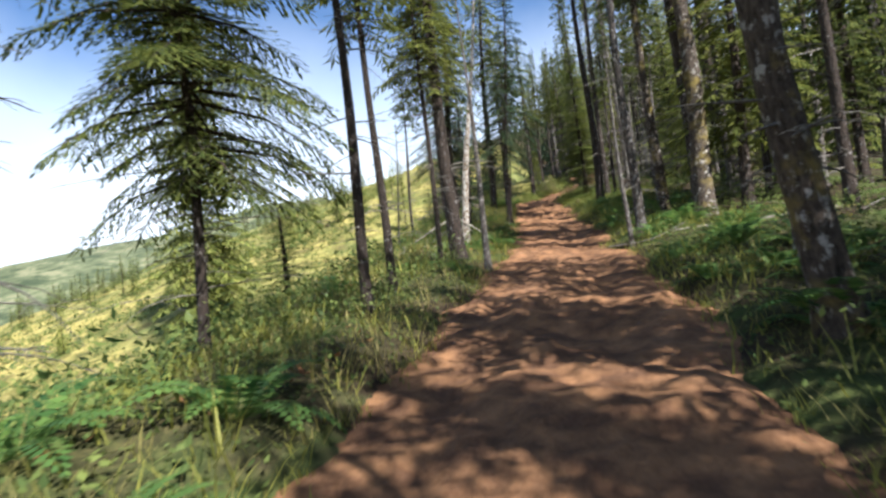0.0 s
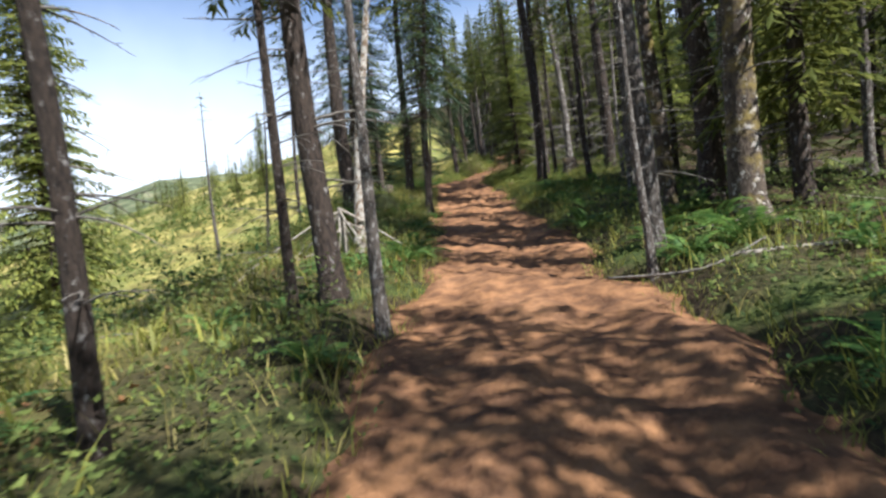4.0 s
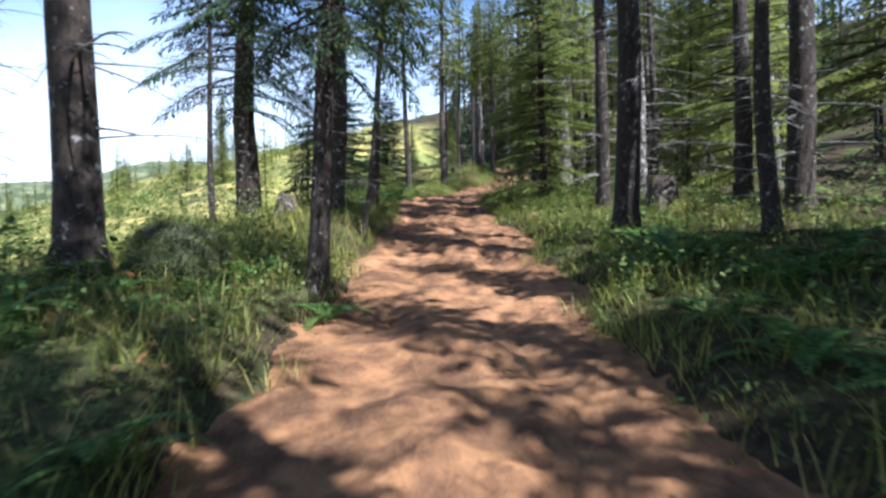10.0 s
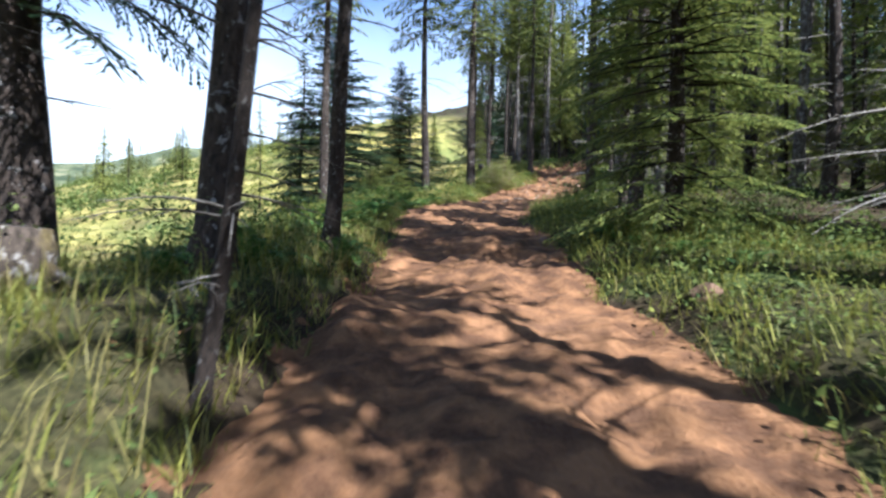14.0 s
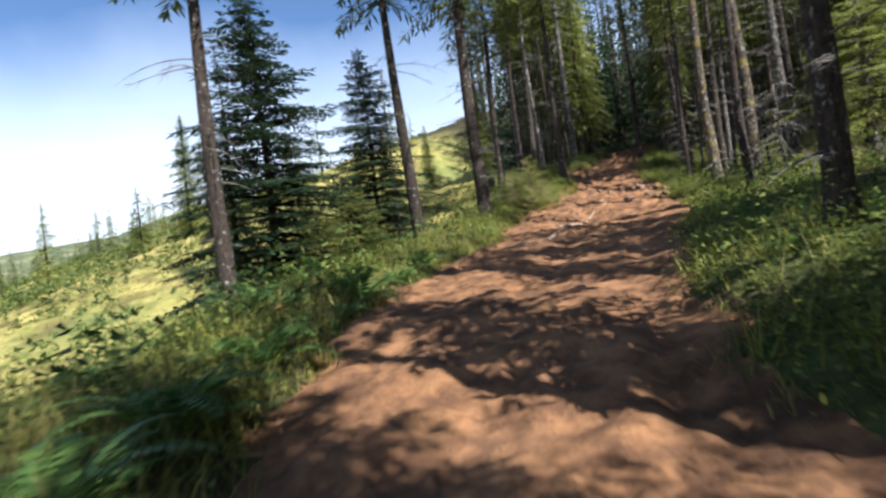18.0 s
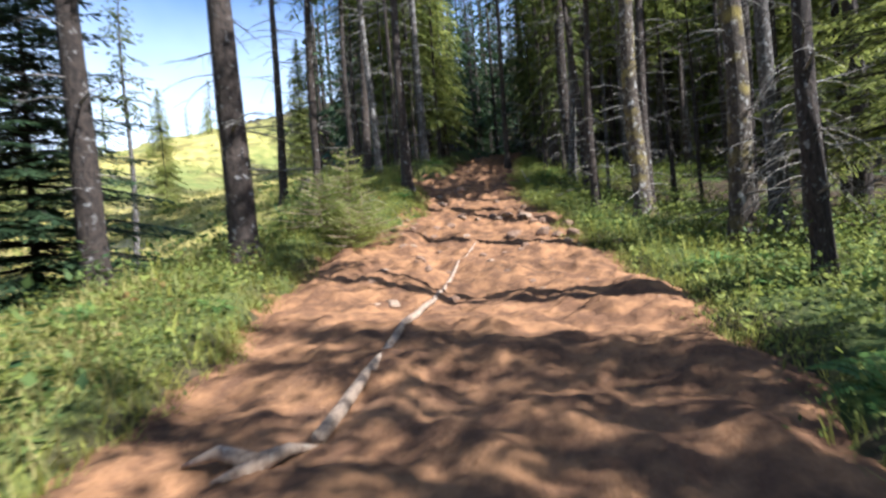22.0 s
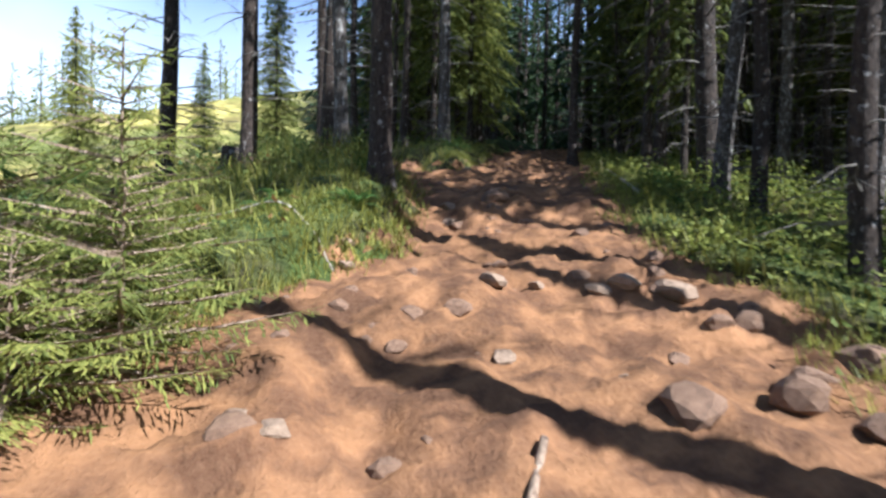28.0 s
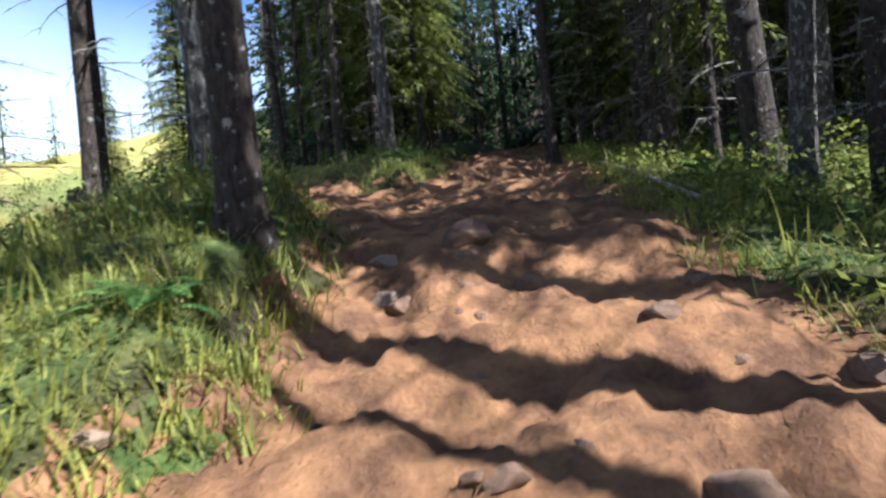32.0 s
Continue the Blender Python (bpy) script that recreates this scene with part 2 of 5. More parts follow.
# ---- mesh building ----
class Shape:
    """Collects vertices and faces for one mesh."""

    def __init__(self):
        self.v, self.f = [], []

    def quad(self, a, b, c, d):
        k = len(self.v)
        self.v += [a, b, c, d]
        self.f.append((k, k + 1, k + 2, k + 3))

    def leaf(self, a, b, across, wide, fold=0.25):
        """A lens-shaped blade from a to b, bent along its midrib."""
        k = len(self.v)
        mid = a.lerp(b, 0.45)
        drop = Vector((0, 0, -wide * fold))
        self.v += [a, mid + across * wide + drop, b, mid - across * wide + drop, ]
        self.f += [(k, k + 1, k + 2), (k, k + 2, k + 3)]

    def blade(self, a, tip, across, wide):
        """A grass blade in two bent pieces."""
        k = len(self.v)
        mid = a.lerp(tip, 0.5) + Vector((0, 0, 0.12 * (tip - a).length))
        self.v += [a - across * wide, a + across * wide, mid + across * wide * 0.7, mid - across * wide * 0.7, tip]
        self.f += [(k, k + 1, k + 2, k + 3), (k + 3, k + 2, k + 4)]

    def tube(self, points, radii, sides=6, rough=0.0, closed=True):
        k0 = len(self.v)
        axis = (points[-1] - points[0]).normalized()
        side = axis.cross(Vector((0.31, 0.17, 0.93) if abs(axis.z) < 0.9 else (1, 0.1, 0))).normalized()
        for i, (p, r) in enumerate(zip(points, radii)):
            t = (points[min(i + 1, len(points) - 1)] - points[max(i - 1, 0)]).normalized()
            a = (side - t * side.dot(t)).normalized()
            b = t.cross(a)
            for j in range(sides):
                w = math.tau * j / sides
                out = a * math.cos(w) + b * math.sin(w)
                k = r * (1 + rough * noise.noise((p + out * r) * 4.0 + Vector((7.1 * i, 0, 0)))) if rough else r
                self.v.append(p + out * k)
        n = len(points)
        for i in range(n - 1):
            for j in range(sides):
                a, b = k0 + i * sides + j, k0 + i * sides + (j + 1) % sides
                self.f.append((a, b, b + sides, a + sides))
        if closed:
            self.f.append(tuple(k0 + (n - 1) * sides + j for j in range(sides)))
            self.f.append(tuple(k0 + sides - 1 - j for j in range(sides)))

    def mesh(self, name, mat, smooth=False):
        me = bpy.data.meshes.new(name)
        me.from_pydata([tuple(p) for p in self.v], [], self.f)
        me.materials.append(mat)
        if smooth:
            me.polygons.foreach_set("use_smooth", [True] * len(me.polygons))
        me.update()
        return me


def part(name, shape, mat, parent, label="", smooth=False, kind=""):
    ob = new(name, shape if isinstance(shape, bpy.types.Mesh) else shape.mesh(name, mat, smooth))
    ob.parent = parent
    return tagged(ob, label, kind=kind)


def empty(name):
    ob = new(name)
    ob.empty_display_size = 0.2
    return ob


def hashed(ix, iy, seed):
    h = np.sin(ix * 127.1 + iy * 311.7 + seed * 74.7) * 43758.5453
    return h - np.floor(h)


def value_noise(x, y, seed=0):
    ix, iy = np.floor(x), np.floor(y)
    fx, fy = x - ix, y - iy
    fx, fy = fx * fx * (3 - 2 * fx), fy * fy * (3 - 2 * fy)
    a, b = hashed(ix, iy, seed), hashed(ix + 1, iy, seed)
    c, d = hashed(ix, iy + 1, seed), hashed(ix + 1, iy + 1, seed)
    return (a * (1 - fx) + b * fx) * (1 - fy) + (c * (1 - fx) + d * fx) * fy - 0.5


# ---- the lie of the land ----
# the trail's line: x, y, height
TRAIL = np.array([
    (-1.4, -30, -3.3), (-0.6, -8, -0.9), (0, 0, 0.0), (0.35, 3.8, 0.48), (1.1, 7, 0.83), (2.2, 11.9, 1.33), (2.85, 14.5, 1.6), (3.6, 18, 2.0),
    (4.25, 21.3, 2.4), (4.55, 24.5, 2.85), (5.3, 28.4, 3.4), (6.15, 33.6, 4.18), (6.7, 38, 4.77), (7.7, 42, 5.36),
    (9.2, 45.2, 5.86), (11, 49, 6.33), (12.5, 51.4, 6.57), (13.7, 54, 6.87), (14.3, 57.0, 7.35), (15.3, 59.3, 7.95),
    (16.8, 62.4, 9.0), (18.2, 65.0, 9.76), (20.0, 68.0, 10.4), (23, 73, 11.5), (30, 84, 14.0)])
# half widths to the left and the right along it, by y
WIDE_Y = (-30, 10, 28, 36, 40, 45, 50, 56, 59, 61, 64, 70, 90)
WIDE_L = (1.3, 1.3, 1.25, 1.4, 1.7, 3.0, 3.2, 3.3, 2.2, 1.0, 0.95, 1.2, 1.2)
WIDE_R = (1.65, 1.75, 1.85, 1.9, 1.7, 1.5, 1.8, 2.9, 2.8, 1.95, 1.95, 2.0, 1.5)


def densify(line, step=0.15):
    out = []
    for a, b in zip(line[:-1], line[1:]):
        k = max(2, int(np.hypot(*(b - a)[:2]) / step))
        out += [a + (b - a) * i / k for i in range(k)]
    return np.array(out + [line[-1]])


def smoothed(line, rounds=60):
    line = line.copy()
    for _ in range(rounds):
        line[1:-1] = 0.25 * line[:-2] + 0.5 * line[1:-1] + 0.25 * line[2:]
    return line


LINE = smoothed(densify(TRAIL))
TANGENT = np.gradient(LINE[:, :2], axis=0)
TANGENT /= np.linalg.norm(TANGENT, axis=1, keepdims=True)
FORK = smoothed(densify(np.array([(16.4, 62.2, 8.9), (17.2, 66.0, 10.2), (17.4, 71.0, 11.8), (15.7, 80.0, 14.2)])), 20)


def along(x, y):
    """The signed distance from the trail's line (left: minus), its height and y there."""
    off, high, ly = np.empty_like(x), np.empty_like(x), np.empty_like(x)
    for k in range(0, len(x), 4000):
        qx, qy = x[k:k + 4000, None], y[k:k + 4000, None]
        d2 = (qx - LINE[None, :, 0]) ** 2 + (qy - LINE[None, :, 1]) ** 2
        i = d2.argmin(1)
        rx, ry = x[k:k + 4000] - LINE[i, 0], y[k:k + 4000] - LINE[i, 1]
        side = np.sign(rx * TANGENT[i, 1] - ry * TANGENT[i, 0])
        off[k:k + 4000], high[k:k + 4000], ly[k:k + 4000] = side * np.sqrt(d2[np.arange(len(i)), i]), LINE[i, 2], LINE[i, 1]
    return off, high, ly


def fork_off(x, y):
    out = np.empty_like(x)
    for k in range(0, len(x), 4000):
        out[k:k + 4000] = np.sqrt(((x[k:k + 4000, None] - FORK[None, :, 0]) ** 2 + (y[k:k + 4000, None] - FORK[None, :, 1]) ** 2).min(1))
    return out


def smooth(a, b, t):
    t = np.clip((t - a) / (b - a), 0, 1)
    return t * t * (3 - 2 * t)


def on_trail(x, y, off, ly):
    """Distance inside the trail's ragged edge: over 0 on bare dirt."""
    rag = 0.55 * value_noise(x * 0.9, y * 0.9, 3) + 0.35 * value_noise(x * 2.7, y * 2.7, 4)
    main = np.where(off < 0, np.interp(ly, WIDE_Y, WIDE_L), np.interp(ly, WIDE_Y, WIDE_R)) - np.abs(off)
    return np.maximum(main, 0.78 - fork_off(x, y)) + rag


def land(x, y):
    """Height, bare-dirt depth and openness of the ground."""
    x, y = np.atleast_1d(np.asarray(x, float)), np.atleast_1d(np.asarray(y, float))
    off, high, ly = along(x, y)
    bare = on_trail(x, y, off, ly)
    out = np.maximum(0, -bare)
    left, right = off < 0, off >= 0
    z = high.copy()
    steep = np.interp(ly, (-10, 8, 20, 30, 36, 44, 52, 58, 75), (0.24, 0.26, 0.24, 0.26, 0.34, 0.28, 0.28, 0.30, 0.28))
    shoulder = np.interp(ly, (-10, 8, 20, 30, 35, 43, 50, 60), (1.5, 2.0, 3.6, 3.4, 1.3, 1.6, 2.2, 1.2))
    z += np.where(left, np.interp(ly, (18, 27, 33, 38, 50, 60, 63, 70), (0.14, 0.32, 0.42, 0.2, 0.14, 0.40, 0.75, 0.55)) * (1 - np.exp(-out / 0.35)) - steep * np.maximum(0, out - shoulder) - 0.06 * np.maximum(0, out - shoulder - 4), 0)
    z += np.where(right, np.interp(ly, (18, 30, 38, 54, 60), (0.22, 0.40, 0.30, 0.20, 0.08)) * (1 - np.exp(-out / 0.6)) + np.interp(ly, (50, 57, 64, 72), (0.05, -0.08, -0.22, -0.10)) * np.minimum(out, 5.0), 0)
    # the wide flank of the hill
    r = np.hypot(x - 5, y - 25)
    flank = 0.22 * y + 0.245 * x - 6.0
    short = np.where(r > 230, 230 / np.maximum(r, 1), 1.0)
    flank = (0.22 * (25 + (y - 25) * short) + 0.245 * (5 + (x - 5) * short) - 6.0) - 0.10 * np.maximum(0, r - 230)
    az = np.arctan2(x - 5, y - 25)
    ridge = r * (0.05 + 0.09 * np.sin(az * 2.6 + 1.9) + 0.012 * np.sin(az * 17) + 0.005 * np.sin(az * 53))
    flank = np.where(r > 420, np.maximum(flank, ridge * smooth(420, 1100, r) - 60 * (1 - smooth(420, 900, r))), flank)
    flank = np.maximum(flank, -90 + 0 * r)
    blend = np.where(left, smooth(7, 40, -off), smooth(14, 60, off))
    z = z * (1 - blend) + flank * blend
    wild = smooth(0, 1.5, out)
    z += wild * (0.30 * value_noise(x * 0.35, y * 0.35, 5) + 0.16 * value_noise(x * 1.1, y * 1.1, 6)) * (1 + 6 * smooth(20, 120, np.abs(off)))
    # wheel ruts and lumps of the bare dirt
    inside = smooth(0, 0.4, bare)
    rugged = np.interp(ly, (0, 28, 36, 50, 58), (1.0, 1.2, 1.6, 1.3, 2.2))
    z += inside * rugged * (0.13 * value_noise(x * 0.8, y * 0.55, 7) + 0.08 * value_noise(x * 2.1, y * 1.8, 8) + 0.06 * value_noise(x * 4.3, y * 4.3, 9))
    z += inside * rugged * (0.085 * value_noise(x * 0.45, (ly + 0.25 * np.abs(off)) * 1.35, 12) + 0.034 * value_noise(x * 8.0, y * 8.0, 13))
    z -= inside * 0.05 * (np.exp(-((off + 0.55) / 0.3) ** 2) + np.exp(-((off - 0.95) / 0.3) ** 2))
    clearing = smooth(2.0, 9.0, -off + 1.5 * value_noise(x * 0.3, y * 0.3, 11)) * (1 - smooth(60, 72, y - 0.25 * np.abs(x - 15)) * smooth(16, 23, x))
    lush = smooth(0.0, 0.5, out) * np.where(left, 0.35 + 0.65 * smooth(38, 44, y), 0.35 + 0.65 * smooth(36, 40, y) * (1 - smooth(60, 66, y))) * (1 - smooth(1.0, 3.0, np.where(left, out * 0.45, out)))
    return z, bare, clearing, r, lush


def floor_z(x, y):
    return float(land(x, y)[0][0])


def spaced(lo, hi, fine_lo, fine_hi, step, far_steps):
    mid = np.arange(fine_lo, fine_hi + step / 2, step)
    grow = np.geomspace(step * 2, max(hi - fine_hi, fine_lo - lo), far_steps)
    return np.concatenate([fine_lo - grow[::-1], mid, fine_hi + grow])


gx, gy = spaced(-2500, 2500, -9.0, 27.0, 0.33, 54), spaced(-2500, 2500, -4.0, 76.0, 0.33, 54)
mx, my = np.meshgrid(gx, gy)
gz, gbare, gopen, gdist, glush = land(mx.ravel(), my.ravel())
gverts = np.stack([mx.ravel(), my.ravel(), gz], 1)
nx = len(gx)
ii, jj = np.meshgrid(np.arange(nx - 1), np.arange(len(gy) - 1))
q = (jj * nx + ii).ravel()
gfaces = np.stack([q, q + 1, q + 1 + nx, q + nx], 1)
wild_faces = gfaces[(gbare[gfaces].min(1) < 0.45) | (gy[jj.ravel()] < -5.7)]


def grid_faces(cols, rows):
    ci, cj = np.meshgrid(np.arange(cols - 1), np.arange(rows - 1))
    at = (cj * cols + ci).ravel()
    return np.stack([at, at + 1, at + 1 + cols, at + cols], 1)


def sheet(name, verts, bare, opened, dist, lush, faces, mat, label, lift):
    used, inv = np.unique(faces, return_inverse=True)
    me = bpy.data.meshes.new(name)
    at = verts[used].copy()
    at[:, 2] += lift * np.clip(bare[used], -0.3, 0.3) * 0.28
    me.from_pydata(at.tolist(), [], inv.reshape(-1, 4).tolist())
    me.materials.append(mat)
    me.polygons.foreach_set("use_smooth", [True] * len(me.polygons))
    a = me.attributes.new("clearing", "FLOAT", "POINT")
    a.data.foreach_set("value", opened[used].astype(np.float32))
    w = me.attributes.new("woods", "FLOAT", "POINT")
    w.data.foreach_set("value", smooth(350, 700, dist[used]).astype(np.float32))
    u = me.attributes.new("lush", "FLOAT", "POINT")
    u.data.foreach_set("value", lush[used].astype(np.float32))
    return tagged(new(name, me), label, kind="structure")


sheet("ground", gverts, gbare, gopen, gdist, glush, wild_faces, FLOOR, "mossy forest floor falling to a grassy cleared hillside", -1.0)
# the trail itself in a finer grid
rx, ry = np.arange(-5.5, 33.0, 0.085), np.arange(-6.0, 86.0, 0.085)
fx, fy = np.meshgrid(rx, ry)
fx, fy = fx.ravel(), fy.ravel()
close = np.abs(fx - np.interp(fy, LINE[:, 1], LINE[:, 0])) < 7.5
fz, fbare = np.zeros_like(fx), np.full_like(fx, -9.0)
fz[close], fbare[close] = land(fx[close], fy[close])[:2]
ffaces = grid_faces(len(rx), len(ry))
ffaces = ffaces[fbare[ffaces].min(1) > -0.32]
sheet("dirt_road", np.stack([fx, fy, fz], 1), fbare, np.zeros_like(fx), np.zeros_like(fx), np.zeros_like(fx), ffaces, DIRT, "rutted reddish-brown dirt trail climbing through forest", 0.35)


# ---- conifers ----
def trunk_shape(rng, high, r0, sides=12, rings=16, sway=0.10, flare=0.5):
    s = Shape()
    pts, rad = [], []
    wx, wy = rng.uniform(0, 6), rng.uniform(0, 6)
    for i in range(rings + 1):
        u = (i / rings) ** 1.5
        z = -0.25 + (high + 0.25) * u
        bend = sway * min(1, max(z, 0) / 3)
        pts.append(Vector((bend * math.sin(z * 0.45 + wx), bend * math.sin(z * 0.37 + wy), z)))
        rad.append(r0 * (1 - 0.93 * max(0, z) / high) * (1 + flare * math.exp(-max(z, 0) / 0.22)) + 0.004)
    s.tube(pts, rad, sides, 0.10)
    return s, pts, rad


def at_height(pts, z):
    for a, b in zip(pts[:-1], pts[1:]):
        if b.z >= z:
            return a.lerp(b, (z - a.z) / max(1e-6, b.z - a.z))
    return pts[-1].copy()


def dead_limb(rng, base, az, length, thick, sag=0.3, twigs=4, bits=5):
    s = Shape()
    up = rng.uniform(-0.1, 0.25)
    way = Vector((math.cos(az), math.sin(az), 0))
    side = Vector((-way.y, way.x, 0))
    pts = []
    wob = rng.uniform(-0.12, 0.12)
    for i in range(bits + 1):
        u = i / bits
        pts.append(base + way * length * u + side * wob * length * math.sin(u * 2.6) + Vector((0, 0, length * (up * u - sag * u * u))))
    s.tube(pts, [thick * (1 - 0.85 * i / bits) for i in range(bits + 1)], 4 if bits > 3 else 3, 0, False)
    for _ in range(twigs):
        u = rng.uniform(0.25, 0.95)
        k = min(bits - 1, int(u * bits))
        a = pts[k].lerp(pts[k + 1], u * bits - k)
        ln = length * rng.uniform(0.15, 0.4) * (1.1 - 0.6 * u)
        w = (way * rng.uniform(0.4, 1.0) + side * rng.choice((-1, 1)) * rng.uniform(0.4, 1.0) + Vector((0, 0, rng.uniform(-0.5, 0.15)))).normalized()
        s.tube([a, a + w * ln * 0.5 + Vector((0, 0, 0.03 * ln)), a + w * ln + Vector((0, 0, -0.12 * ln))][:: 1 if bits > 3 else 2], [thick * 0.38, thick * 0.25, thick * 0.08][:: 1 if bits > 3 else 2], 3, 0, False)
    return s


def spray(s, rng, base, az, length, droop, rise, wide, fine, flat=0.6, leafy=1.0):
    """One live bough: flat sprays of needle sprigs along a drooping stem."""
    way = Vector((math.cos(az), math.sin(az), 0))
    side = Vector((-way.y, way.x, 0))

    def spot(u):
        return base + way * length * u * (1 - 0.12 * droop * u) + Vector((0, 0, length * (rise * u - droop * u * u)))

    step = fine / max(length, 0.2)
    u = 0.12
    while u < 1.0:
        p = spot(u)
        ahead = (spot(min(1, u + 0.05)) - spot(u - 0.05)).normalized()
        for sgn in (-1, 1):
            reach = wide * length * (0.30 + 0.75 * u) * (1.12 - u) * rng.uniform(0.75, 1.25) + 0.05
            w = (ahead * rng.uniform(0.35, 1.0) + side * sgn * rng.uniform(0.5, 1.0) + Vector((0, 0, (1 - flat) * rng.uniform(-0.6, 0.2) - 0.05))).normalized()
            k = max(1, int(reach / (fine * 1.3)))
            for j in range(k):
                a = p + w * reach * j / k + Vector((0, 0, -0.10 * reach * (j / k) ** 2))
                b = a + (w + Vector((rng.uniform(-0.25, 0.25), rng.uniform(-0.25, 0.25), rng.uniform(-0.6 + 0.4 * flat, 0.05)))) * reach / k * rng.uniform(1.0, 1.5)
                ac = (b - a).cross(Vector((rng.uniform(-0.4, 0.4), rng.uniform(-0.4, 0.4), 1))).normalized()
                s.leaf(a, b, ac, fine * leafy * rng.uniform(0.14, 0.23))
        u += step * rng.uniform(0.75, 1.25)
    tip = spot(1.0)
    s.leaf(spot(0.88), tip + (tip - spot(0.9)), side, fine * 0.4)


def conifer(seed, high, r0, crown_from, crown_wide, gap, fine, limbs, bark, needles, label, limb_parts=True, limb_len=(0.5, 1.9),
            limb_z=(1.2, 8.0), droop=0.35, per=4, crown_top=None, sides=12, wide=0.58, category="tree", twig_mat=None, coarser=0.17, flat=0.6, leafy=1.35, sag=(0.0, 0.45)):
    rng = random.Random(seed)
    tree = empty("conifer_tree")
    s, pts, rad = trunk_shape(rng, high, r0, sides)
    part("trunk", s, bark, tree, smooth=True)
    c = Shape()
    stems = Shape()
    z = crown_from
    while z < high * 0.985:
        u = (z - crown_from) / (high - crown_from)
        reach = crown_wide * (1 - u) ** 0.75 * (0.55 + 0.45 * min(1, u * 6 + 0.25)) + 0.12
        turn = rng.uniform(0, math.tau)
        for k in range(per):
            if rng.random() < 0.12:
                continue
            ln = reach * rng.uniform(0.45, 1.2)
            az = turn + math.tau * k / per + rng.uniform(-0.5, 0.5)
            base = at_height(pts, z + rng.uniform(-0.2, 0.2) * gap)
            rise = 0.30 * u - 0.05 + rng.uniform(-0.08, 0.12)
            dr = droop * (1 - 0.5 * u)
            spray(c, rng, base, az, ln, dr, rise, wide, fine * (1 + coarser * max(0.0, z - 4.0)), flat, leafy)
            way = Vector((math.cos(az), math.sin(az), 0))
            if limb_parts:
                stems.tube([base, base + way * ln * 0.5 + Vector((0, 0, ln * (rise * 0.5 - dr * 0.25))), base + way * ln * 0.95 + Vector((0, 0, ln * (rise - dr) * 0.93))],
                           [0.015 * ln + 0.003, 0.009 * ln + 0.002, 0.002], 3, 0, False)
        z += gap * rng.uniform(0.7, 1.3) * (1 - 0.45 * u)
    crown = part("crown", c, needles, tree, kind="stuff")
    if stems.v:
        part("branchwork", stems, bark, crown, kind="stuff")
    joined = Shape()
    for _ in range(limbs):
        z = rng.uniform(*limb_z)
        base = at_height(pts, z)
        limb = dead_limb(rng, base, rng.uniform(0, math.tau), rng.uniform(*limb_len), rng.uniform(0.35, 0.75) * min(0.03, r0 * 0.16) + 0.003, rng.uniform(*sag), rng.randint(2, 6), 5 if limb_parts else 2)
        if limb_parts:
            part("dead_branch", limb, twig_mat or TWIG, tree, smooth=True)
        else:
            k = len(joined.v)
            joined.v += limb.v
            joined.f += [tuple(i + k for i in f) for f in limb.f]
    if joined.v:
        part("brushwood", joined, twig_mat or TWIG, tree, kind="stuff")
    return tagged(tree, label, category)


